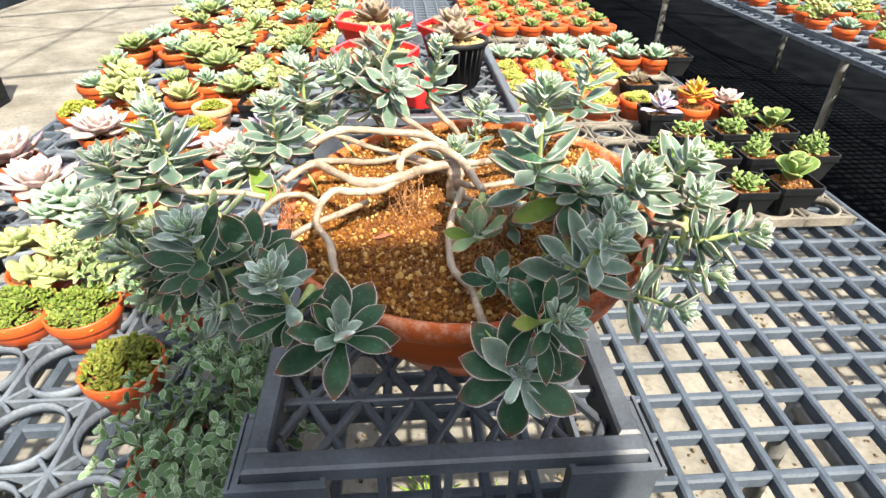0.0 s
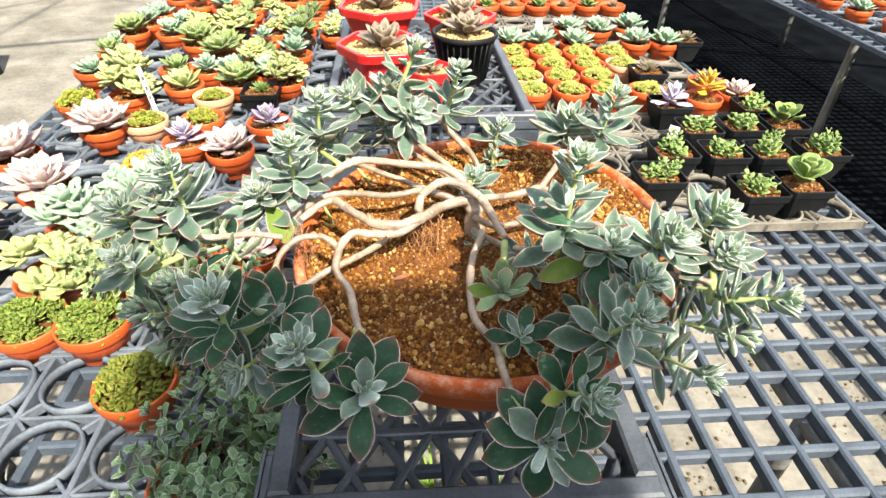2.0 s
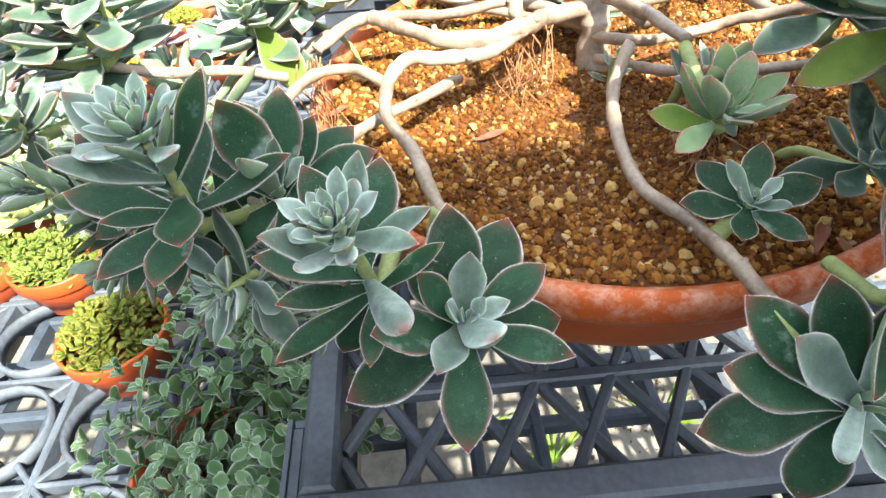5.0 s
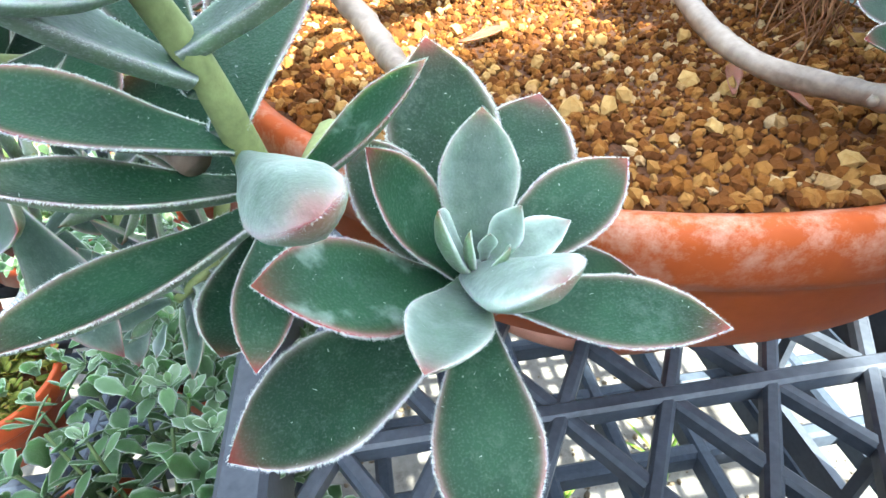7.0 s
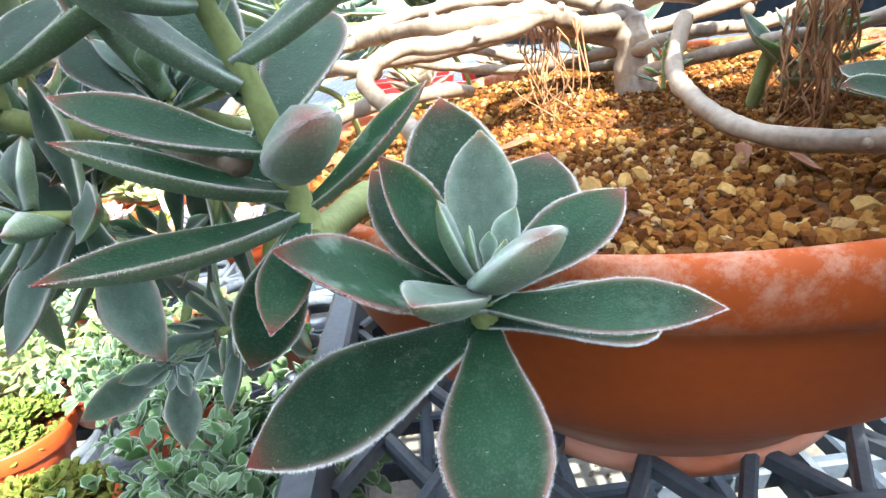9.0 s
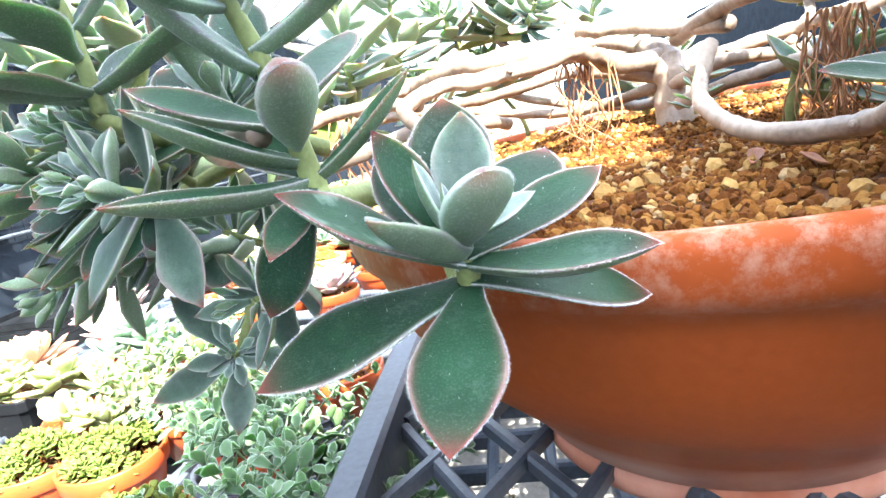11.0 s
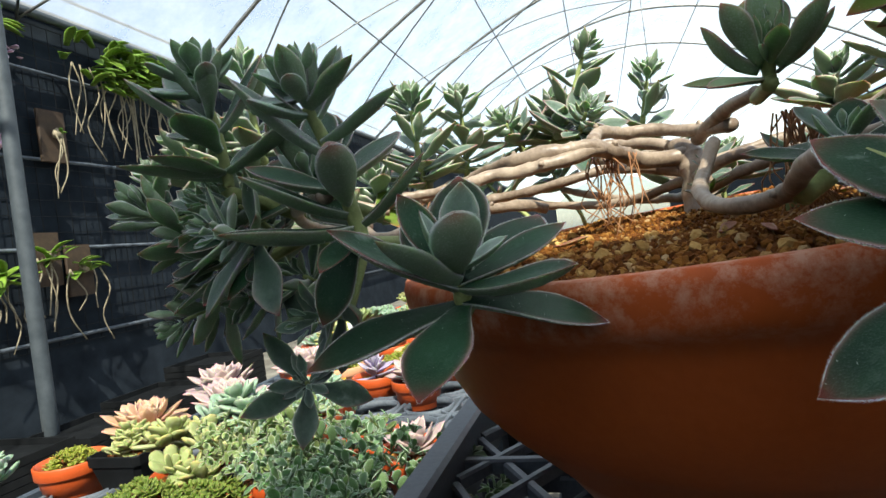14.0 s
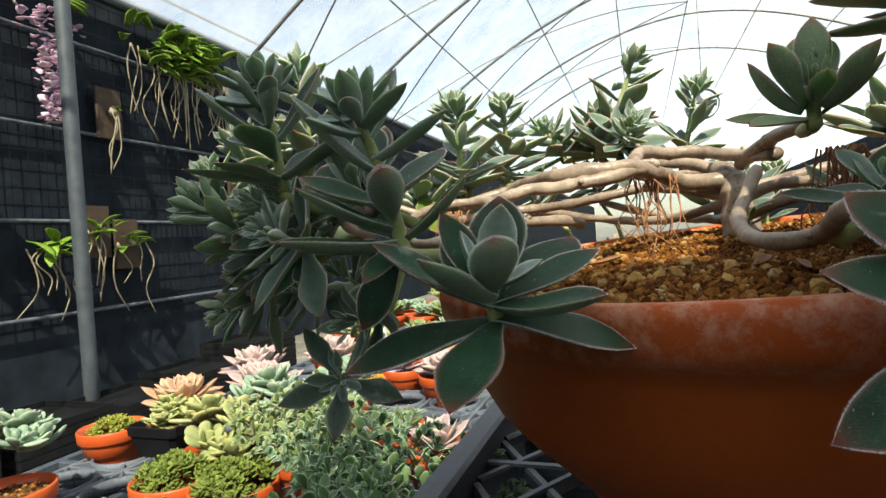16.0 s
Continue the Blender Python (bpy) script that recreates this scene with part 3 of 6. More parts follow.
def crate(x, y, w, d, yaw, z0=0.603, z1=0.722, label="upturned dark plastic crate with a diamond lattice panel"):
    """An upturned carrying crate: a raised frame round a sunken lattice panel, open sides, stepped corner lugs."""
    c = thing("plastic_crate", label, "crate", pose(x, y, 0, 0, 0, yaw), group="crates")
    t, b = z1, 0.0145

    def rounded(x0, x1, y0, y1, za, zb, r=0.002):
        v, f = box_data(x0, x1, y0, y1, za, zb - r)
        v += [(x0 + r, y0 + r, zb), (x1 - r, y0 + r, zb), (x1 - r, y1 - r, zb), (x0 + r, y1 - r, zb)]
        f = f[:-1] + [(4 + i, 4 + (i + 1) % 4, 8 + (i + 1) % 4, 8 + i) for i in range(4)] + [(8, 9, 10, 11)]
        return v, f
    rim = [rounded(0, w, 0, b, t - 0.012, t), rounded(0, w, d - b, d, t - 0.012, t), rounded(0, b, b, d - b, t - 0.012, t), rounded(w - b, w, b, d - b, t - 0.012, t)]
    rim += [box_data(b - 0.004, b - 0.0005, b, d - b, t - 0.036, t - 0.0121), box_data(w - b + 0.0005, w - b + 0.004, b, d - b, t - 0.036, t - 0.0121),
            box_data(b, w - b, b - 0.004, b - 0.0005, t - 0.02, t - 0.0121), box_data(b, w - b, d - b + 0.0005, d - b + 0.004, t - 0.02, t - 0.0121)]
    link_mesh("top_frame", *join_data(rim), M_CRATE, c, smooth=False)
    step, zz, y0, y1 = 0.036, t - 0.0135, b - 0.001, d - b + 0.001
    run = (y1 - y0) * 0.62
    for s in (1, -1):
        k = -int(run / step) - 2
        while k * step < w + run:
            xa, xb = (k * step, k * step + run) if s > 0 else (k * step + run, k * step)
            lo, hi = 0.0, 1.0
            for lim, sign in ((b, 1), (w - b, -1)):
                f0, f1 = sign * (xa - lim), sign * (xb - lim)
                if f0 < 0 and f1 < 0:
                    lo, hi = 1, 0
                elif f0 < 0:
                    lo = max(lo, f0 / (f0 - f1))
                elif f1 < 0:
                    hi = min(hi, f0 / (f0 - f1))
            if hi - lo > 0.05:
                p = Vector((xa + (xb - xa) * lo, y0 + (y1 - y0) * lo, 0))
                q = Vector((xa + (xb - xa) * hi, y0 + (y1 - y0) * hi, 0))
                v, f = bar_data((q - p).length, 0.0053, 0.006, 0.0012)
                link_mesh("slat", v, f, M_CRATE, c, smooth=False).matrix_basis = pose(p.x, p.y, zz + (0.0007 if s > 0 else 0), 0, 0, math.degrees(math.atan2(q.y - p.y, q.x - p.x)))
            k += 1
    for k in range(1, int((y1 - y0) / 0.11) + 1):
        v, f = bar_data(w - 2 * b + 0.002, 0.0062, 0.007, 0.0012)
        link_mesh("cross_slat", v, f, M_CRATE, c, smooth=False).matrix_basis = pose(b - 0.001, y0 + 0.11 * k - 0.06, zz + 0.0013)
    for nm, xa, xb, ya, yb in (("front_side", 0.04, w - 0.04, 0.003, 0.007), ("back_side", 0.04, w - 0.04, d - 0.007, d - 0.003)):
        ch = [box_data(xa - 0.002, xb + 0.002, ya - 0.002, yb + 0.002, z0, z0 + 0.016)]
        ch += [box_data(xa + (xb - xa) * i / 4 - 0.0025, xa + (xb - xa) * i / 4 + 0.0025, ya, yb, z0 + 0.0161, t - 0.0121) for i in range(1, 4)]
        link_mesh(nm, *join_data(ch), M_CRATE, c, smooth=False)
    for nm, xa, xb in (("left_side", 0.003, 0.007), ("right_side", w - 0.007, w - 0.003)):
        ch = [box_data(xa, xb, 0.045, d - 0.045, z0, z0 + 0.016)]
        ch += [box_data(xa, xb, d * i / 6 - 0.0025, d * i / 6 + 0.0025, z0 + 0.0161, t - 0.0121) for i in range(1, 6)]
        link_mesh(nm, *join_data(ch), M_CRATE, c, smooth=False)
    for cx, cy in ((0, 0), (w, 0), (0, d), (w, d)):
        sx, sy = (1 if cx == 0 else -1), (1 if cy == 0 else -1)
        wall = 0.004

        def span(u, v, o, s):
            return sorted((o + s * u, o + s * v))
        pieces = {"lug_wall": [], "lug_lip": [], "lug_shelf": []}
        for u0, u1, v0, v1 in ((-0.006, 0.046, -0.006, -0.006 + wall), (-0.006, -0.006 + wall, -0.0019, 0.046), (0.0455, 0.049, -0.0055, 0.004), (-0.0055, 0.004, 0.0465, 0.05)):
            xa, xb = span(u0, u1, cx, sx)
            ya, yb = span(v0, v1, cy, sy)
            pieces["lug_wall"].append(box_data(xa, xb, ya, yb, z0 + 0.001, t - 0.008))
        for u0, u1, v0, v1 in ((-0.0085, 0.05, -0.0085, -0.0065), (-0.0085, -0.0065, -0.0064, 0.05)):
            xa, xb = span(u0, u1, cx, sx)
            ya, yb = span(v0, v1, cy, sy)
            pieces["lug_lip"].append(box_data(xa, xb, ya, yb, t - 0.017, t - 0.0065))
        for u0, u1, v0, v1 in ((-0.0062, 0.046, -0.0062, -0.0002), (-0.0062, -0.0002, -0.0001, 0.046)):
            xa, xb = span(u0, u1, cx, sx)
            ya, yb = span(v0, v1, cy, sy)
            pieces["lug_shelf"].append(box_data(xa, xb, ya, yb, t - 0.0165, t - 0.0125))
        for nm, boxes in pieces.items():
            for data in boxes:
                link_mesh(nm, *data, M_CRATE, c, smooth=False)
    return c


crate(-0.107, 0.242, 0.245, 0.36, 6.2)
crate(-0.19, 0.80, 0.30, 0.50, 6.3)

# ---- the large bowl and its plant ----
BX, BY, BZ, BR = 0.0197, 0.4054, 0.8180, 0.1265     # middle of the rim and its inner radius
LEAN_X, LEAN_Y = 0.057, 0.062                      # the bowl stands a little askew on the crate
planter = thing("bowl_planter", "wide terracotta-coloured plastic bowl with a sprawling many-branched felt-leaved succulent", "potted plant", pose(0, 0, 0))
prof = [(0.0, 0.703), (0.0765, 0.703), (0.0795, 0.7045), (0.0805, 0.7075), (0.0805, 0.712), (0.0785, 0.7145), (0.0818, 0.7167), (0.0921, 0.732), (0.1030, 0.7435), (0.1132, 0.7545), (0.1148, 0.7560), (0.1160, 0.7575), (0.1235, 0.767), (0.1298, 0.7805), (0.1338, 0.796), (0.1352, 0.8015),
        (0.1398, 0.8045), (0.1412, 0.808), (0.1414, 0.8155), (0.14, 0.819), (0.137, 0.8195), (0.134, 0.818), (0.133, 0.812), (0.130, 0.795), (0.10, 0.75), (0.0, 0.73)]
v, f = lathe(prof, 96)
# the body hangs nearly plumb under the leaning rim
v = [(x + 0.057 * (z - 0.8185), y - 0.038 * (z - 0.8185), z) for x, y, z in v]
bowl = link_mesh("bowl", v, f, M_BOWL, planter, "terracotta-coloured plastic bowl with a rolled rim")
bowl.matrix_basis = Matrix.Translation((BX, BY, BZ)) @ frame_of((-LEAN_X, -LEAN_Y, 1)) @ Matrix.Diagonal((BR / 0.134, BR / 0.134, 1, 1)) @ Matrix.Translation((0, 0, -0.8185))


def soil_z(x, y):
    """Height of the soil in the leaning bowl, a little heaped in the middle."""
    r2 = ((x - BX) ** 2 + (y - BY) ** 2) / BR ** 2
    return BZ - 0.0050 + LEAN_X * (x - BX) + LEAN_Y * (y - BY) + 0.0085 * max(0, 1 - r2) + 0.0035 * noise.noise(Vector((x * 18, y * 18, 0))) + 0.0015 * noise.noise(Vector((x * 90, y * 90, 3)))


sv, sf = [], []
NR, NA = 16, 64
for i in range(NR + 1):
    for k in range(NA):
        r, a = BR * 0.99 * i / NR, 2 * math.pi * k / NA
        x, y = BX + r * math.cos(a), BY + r * math.sin(a)
        sv.append((x, y, soil_z(x, y)))
for i in range(NR):
    for k in range(NA):
        a, b2 = i * NA + k, i * NA + (k + 1) % NA
        sf.append((a, a + NA, b2 + NA, b2))
link_mesh("soil", sv, sf, M_SOIL, planter, "orange-brown gritty potting soil")

t_ = (1 + 5 ** 0.5) / 2
ICO = np.array([(-1, t_, 0), (1, t_, 0), (-1, -t_, 0), (1, -t_, 0), (0, -1, t_), (0, 1, t_), (0, -1, -t_), (0, 1, -t_), (t_, 0, -1), (t_, 0, 1), (-t_, 0, -1), (-t_, 0, 1)]) / 1.9
ICF = [(0, 11, 5), (0, 5, 1), (0, 1, 7), (0, 7, 10), (0, 10, 11), (1, 5, 9), (5, 11, 4), (11, 10, 2), (10, 7, 6), (7, 1, 8), (3, 9, 4), (3, 4, 2), (3, 2, 6), (3, 6, 8), (3, 8, 9), (4, 9, 5), (2, 4, 11), (6, 2, 10), (8, 6, 7), (9, 8, 1)]


def grains(n, place_at, lo, hi):
    vs, fs = [], []
    for k in range(n):
        x, y, z, q = place_at()
        s = (lo + (hi - lo) * rng.random() ** 2.2) * q
        e = Euler(rng.uniform(0, 6.28, 3)).to_matrix()
        d = ICO * (1 + rng.uniform(-0.3, 0.26, (12, 1))) * (s * rng.uniform(0.75, 1.25, 3)) / 2
        vs.append(d @ np.array(e).T + (x, y, z + s * 0.26))
        fs += [(a + 12 * k, b + 12 * k, c + 12 * k) for a, b, c in ICF]
    return np.vstack(vs), fs


def bowl_spot():
    r, a = BR * 0.975 * math.sqrt(rng.random()), rng.uniform(0, 2 * math.pi)
    x, y = BX + r * math.cos(a), BY + r * math.sin(a)
    d = math.hypot(x - 0.0, y - 0.34)
    return x, y, soil_z(x, y), 0.62 + 0.55 * min(1, (r / BR) ** 2) * (0.7 + 0.3 * min(1, d / 0.08))


link_mesh("grit", *grains(32000, bowl_spot, 0.0010, 0.0036), M_GRIT, planter, "loose ochre and tan grit", smooth=False, kind="stuff")


def rim_spot():
    """A place for a larger pebble: mostly near the rim, some anywhere."""
    r, a = BR * (0.955 - 0.5 * rng.random() ** 2.0), rng.uniform(0, 2 * math.pi)
    x, y = BX + r * math.cos(a), BY + r * math.sin(a)
    return x, y, soil_z(x, y) + 0.0006, 1.0


link_mesh("pebble", *grains(280, rim_spot, 0.0022, 0.0050), M_PEBBLE, planter, "larger pale yellow pebbles on the soil", smooth=False, kind="stuff")


def branch(r0, r1, pts, name="branch", material=None):
    chunks = [tube_data(pts, r0 * 0.5, r1 * 0.5, 14, 18, 0.2, 0.11)]
    # short dead stubs and leaf scars
    line = spline(pts, 12)
    rand = random.Random(round(pts[0][0] * 1e4) + round(pts[-1][1] * 1e4))
    for k in range(len(line) // 30):
        i = rand.randrange(3, len(line) - 3)
        d = (line[i + 1] - line[i - 1]).normalized()
        out = d.cross(Vector((rand.uniform(-1, 1), rand.uniform(-1, 1), rand.uniform(-0.2, 1)))).normalized()
        if out.z < -0.2:
            out = -out
        r = r0 + (r1 - r0) * i / len(line)
        p = line[i]
        reach = r * rand.uniform(0.5, 0.72)
        chunks.append(tube_data([p, p + out * reach * 0.6 + d * r * 0.1, p + out * reach + d * r * 0.25], r * 0.32, r * 0.16, 7, 3, 0.15))
    return link_mesh(name, *join_data(chunks), material or M_BARK, planter)


branch(0.017, 0.0085, [(0.012, 0.400, 0.812), (0.013, 0.402, 0.828), (0.012, 0.405, 0.842), (0.006, 0.415, 0.851)], "trunk")
branch(0.0058, 0.0048, [(0.006, 0.417, 0.85), (-0.011, 0.426, 0.856), (-0.04, 0.427, 0.858), (-0.068, 0.433, 0.856), (-0.083, 0.426, 0.853), (-0.094, 0.412, 0.85)])
branch(0.0055, 0.0050, [(0.024, 0.373, 0.85), (0.015, 0.394, 0.853), (0.001, 0.404, 0.857), (-0.012, 0.402, 0.858), (-0.022, 0.387, 0.858), (-0.024, 0.374, 0.853)])
branch(0.0070, 0.0045, [(0.011, 0.406, 0.845), (-0.007, 0.396, 0.845), (-0.021, 0.373, 0.85), (-0.035, 0.363, 0.85), (-0.051, 0.364, 0.85), (-0.066, 0.376, 0.85), (-0.08, 0.39, 0.848), (-0.09, 0.388, 0.846), (-0.1, 0.376, 0.842)])
branch(0.0055, 0.0040, [(-0.02, 0.373, 0.85), (-0.035, 0.36, 0.846), (-0.051, 0.36, 0.845), (-0.064, 0.359, 0.845), (-0.069, 0.349, 0.842), (-0.069, 0.332, 0.838), (-0.06, 0.322, 0.83), (-0.054, 0.303, 0.828), (-0.047, 0.283, 0.829)])
branch(0.0045, 0.0036, [(-0.069, 0.349, 0.84), (-0.082, 0.358, 0.842), (-0.096, 0.356, 0.842), (-0.105, 0.344, 0.838), (-0.107, 0.33, 0.832)])
branch(0.0042, 0.0040, [(-0.106, 0.333, 0.830), (-0.093, 0.327, 0.826), (-0.08, 0.336, 0.83), (-0.069, 0.344, 0.832), (-0.052, 0.362, 0.832), (-0.045, 0.373, 0.83)])
branch(0.0048, 0.0038, [(0.010, 0.407, 0.838), (-0.021, 0.413, 0.845), (-0.046, 0.41, 0.842), (-0.072, 0.414, 0.84), (-0.089, 0.41, 0.84), (-0.102, 0.398, 0.838), (-0.109, 0.384, 0.836)])
branch(0.0055, 0.0042, [(0.014, 0.401, 0.85), (0.022, 0.371, 0.855), (0.029, 0.346, 0.855)])
branch(0.0046, 0.0042, [(0.018, 0.368, 0.845), (0.012, 0.358, 0.832), (0.01, 0.336, 0.826), (0.013, 0.313, 0.822), (0.023, 0.294, 0.822), (0.026, 0.272, 0.828), (0.030, 0.256, 0.828)])
branch(0.0052, 0.0042, [(0.015, 0.413, 0.84), (0.04, 0.412, 0.845), (0.058, 0.417, 0.848), (0.068, 0.396, 0.85), (0.073, 0.379, 0.85), (0.076, 0.345, 0.852), (0.074, 0.318, 0.857)])
branch(0.0044, 0.0038, [(0.055, 0.415, 0.843), (0.065, 0.431, 0.85), (0.074, 0.448, 0.855), (0.079, 0.465, 0.862)])
branch(0.0046, 0.0038, [(0.012, 0.398, 0.835), (0.027, 0.381, 0.84), (0.052, 0.39, 0.84), (0.069, 0.378, 0.85), (0.085, 0.352, 0.862), (0.104, 0.325, 0.868)])
branch(0.0044, 0.0038, [(0.012, 0.392, 0.828), (0.032, 0.366, 0.835), (0.058, 0.358, 0.838), (0.08, 0.347, 0.845), (0.102, 0.33, 0.85), (0.138, 0.312, 0.856)])
branch(0.0050, 0.0042, [(0.010, 0.408, 0.842), (-0.003, 0.433, 0.85), (-0.031, 0.465, 0.855), (-0.047, 0.479, 0.862), (-0.057, 0.482, 0.872)])
branch(0.0050, 0.0044, [(0.022, 0.462, 0.815), (0.014, 0.479, 0.835), (-0.005, 0.500, 0.846), (-0.014, 0.503, 0.855)])
branch(0.0036, 0.0036, [(-0.109, 0.362, 0.838), (-0.127, 0.354, 0.845), (-0.143, 0.342, 0.85), (-0.160, 0.338, 0.855)])
branch(0.0036, 0.0036, [(-0.107, 0.34, 0.832), (-0.112, 0.315, 0.832), (-0.1, 0.285, 0.836), (-0.072, 0.258, 0.836)])

branch(0.0046, 0.0040, [(0.010, 0.410, 0.835), (-0.020, 0.438, 0.830), (-0.050, 0.452, 0.833), (-0.086, 0.462, 0.840)])
branch(0.0046, 0.0040, [(0.014, 0.405, 0.830), (0.002, 0.446, 0.829), (-0.022, 0.474, 0.833), (-0.058, 0.494, 0.844)])

# leaf library
LIB = [leaf_data(W=w, T=t, bend=bd, cup=c, stations=13, around=12, base=0.3, fat=0.55, tip=1.35) for w, t, bd, c in
       ((0.46, 0.10, 0.16, 0.30), (0.50, 0.09, 0.05, 0.24), (0.44, 0.12, 0.26, 0.36), (0.48, 0.11, -0.06, 0.24))]
BEND = {}


def footing(root):
    """The lowest points of a shoot's stem; one that starts near the soil goes down into it."""
    if root is None:
        return []
    root = Vector(root)
    if math.hypot(root.x - BX, root.y - BY) < BR * 0.94 and root.z < 0.840:
        return [Vector((root.x * 0.96, root.y + 0.010, soil_z(root.x, root.y) - 0.006)), root]
    return [root]


def near_leaves(rows, **kw):
    res = []
    for w, t, bd, c, ba in rows:
        me = leaf_mesh("leaf", M_LEAF, hairs=2600, W=w, T=t, bend=bd, cup=c, stations=18, around=16, base=ba, fat=0.62, **kw)
        BEND[me.name] = bd
        res.append(me)
    return res


OLD = near_leaves(((0.46, 0.085, 0.12, 0.2, 0.3), (0.50, 0.08, 0.02, 0.14, 0.3), (0.42, 0.10, 0.22, 0.32, 0.32), (0.46, 0.09, -0.10, 0.14, 0.3)), edge=0.85)
HALF = near_leaves(((0.46, 0.12, 0.18, 0.26, 0.34), (0.42, 0.13, 0.10, 0.34, 0.36)), young=0.42, edge=0.8)
def yellow_leaf(stem, start, tip, up=(0, -0.3, 0.95), wide=1.0):
    """A broad ageing leaf that has turned yellow-green."""
    ob = leaf_to(stem, start, tip, OLD[1], up, wide)
    ob.material_slots[0].link = "OBJECT"
    ob.material_slots[0].material = M_AGED
    return tagged(ob, "yellow-green ageing leaf with a red margin")


YOUNG = near_leaves(((0.50, 0.26, 0.2, 0.08, 0.42), (0.44, 0.24, 0.3, 0.08, 0.42)), young=1.0, tip=0.65)
BUDL = near_leaves(((0.46, 0.14, 0.14, 0.3, 0.4), (0.42, 0.15, 0.24, 0.34, 0.4)), young=0.9, tip=1.15, edge=0.8)
BALL = near_leaves(((0.42, 0.24, 0.1, 0.0, 0.34),), young=0.62, tip=0.55)


def leaf_to(stem, start, tip, me, up=(0, 0, 1), wide=1.0, roll=0.0):
    """A leaf from its foot on the stem to its tip, upper face towards up."""
    start, tip, up = Vector(start), Vector(tip), Vector(up)
    x = (tip - start).normalized()
    z = (up - x * up.dot(x)).normalized()
    y = z.cross(x)
    m = Matrix((x, y, z)).transposed().to_4x4()
    m.translation = start
    bd = BEND[me.name]
    s = (tip - start).length / math.sqrt(1 + bd * bd)
    m = m @ pose(0, 0, 0, roll, math.degrees(math.atan(bd)), 0) @ Matrix.Diagonal((s, s * wide, s, 1))
    return place("leaf", me, stem, m=m)


def shoot(base, top, L, n, seed, el0=8, el1=62, bud=10, single=False, rs=0.0024, root=None, droop=0.0):
    """A leafy shoot from base to top. single: each leaf an object of its own."""
    rand = random.Random(seed)
    base, top = Vector(base), Vector(top)
    h = (top - base).length
    m = Matrix.Translation(base) @ frame_of(top - base)
    pts = footing(root) + [base - (top - base) * 0.12, base, base.lerp(top, 0.5), base.lerp(top, 0.9)]
    if seed >= 40:
        rs = 0.0015
    stem = link_mesh("stem", *tube_data(pts, rs * 0.9, rs * 0.45, 8, 5, 0.06), M_STEMG, planter)
    poses = shoot_poses(h, L if single else min(0.86 * L, 0.0275), n if single else int(n * 1.1), rand, el0, el1, bud, rand.uniform(0, 360), droop)
    if single:
        for mm, y in poses:
            me = rand.choice(BUDL if y > 0.6 else HALF if y > 0.27 else OLD)
            place("leaf", me, stem, m=m @ mm)
    else:
        # joined shoots: young value raised to paint the sunlit paleness into their leaves
        vs, fs, mps = joined_leaves([(m @ mm, y + 0.13 if y < 0.6 else y) for mm, y in poses], LIB)
        mps[:, 0] = mps[:, 0] ** 0.55
        link_mesh("leaf_rosette", vs, fs, M_LEAF, stem, leafmap=mps, kind="stuff")
    return stem


# front rosette: leaf tips round a short stem
A0 = Vector((-0.0440, 0.2640, 0.8095))
sA = link_mesh("stem", *tube_data([(-0.050, 0.293, 0.829), (-0.052, 0.288, 0.818), (-0.048, 0.276, 0.8075), (-0.0445, 0.2660, 0.8070), (-0.0438, 0.2632, 0.8125)], 0.0036, 0.0018, 10, 6, 0.08), M_STEMG, planter)
UA = (0.05, -0.35, 0.93)
for tx, ty, tz, me, lift, wide in ((-0.0160, 0.2507, 0.8148, OLD[2], 0.002, 0.80), (-0.0214, 0.2759, 0.8228, OLD[0], 0.003, 0.92), (-0.0484, 0.2840, 0.8382, OLD[0], 0.002, 1.0),
                                   (-0.0424, 0.2684, 0.8350, HALF[0], 0.0045, 1.0), (-0.0148, 0.2762, 0.7995, OLD[3], -0.001, 0.95), (-0.0662, 0.2479, 0.8276, OLD[0], 0.002, 0.95),
                                   (-0.0768, 0.2489, 0.7974, OLD[3], -0.002, 0.95), (-0.0436, 0.2351, 0.7946, OLD[3], -0.002, 0.95), (-0.0367, 0.2466, 0.8270, YOUNG[0], 0.006, 1.1),
                                   (-0.0503, 0.2394, 0.8237, HALF[1], 0.004, 0.85), (-0.0319, 0.2638, 0.8215, BUDL[0], 0.006, 1.0), (-0.0309, 0.2922, 0.8259, OLD[1], 0.001, 1.0),
                                   (-0.0555, 0.2619, 0.8341, OLD[2], 0.003, 0.95), (-0.0590, 0.2730, 0.8300, OLD[0], 0.001, 1.0), (-0.0482, 0.2563, 0.8292, BUDL[1], 0.006, 0.95)):
    leaf_to(sA, A0 + Vector((0.0, -0.3 * lift, lift)), (tx, ty, tz), me, UA, wide)
for k in range(4):
    place("leaf", BUDL[k % 2], sA, m=Matrix.Translation((-0.0430, 0.2610, 0.8165)) @ frame_of((0.1, -0.35, 0.93)) @ leaf_pose(30 + 137.5 * k, 58 + 6 * k, 0.0008, 0.0005 * k, 0.0100 - 0.0014 * k, 0, 1.0))


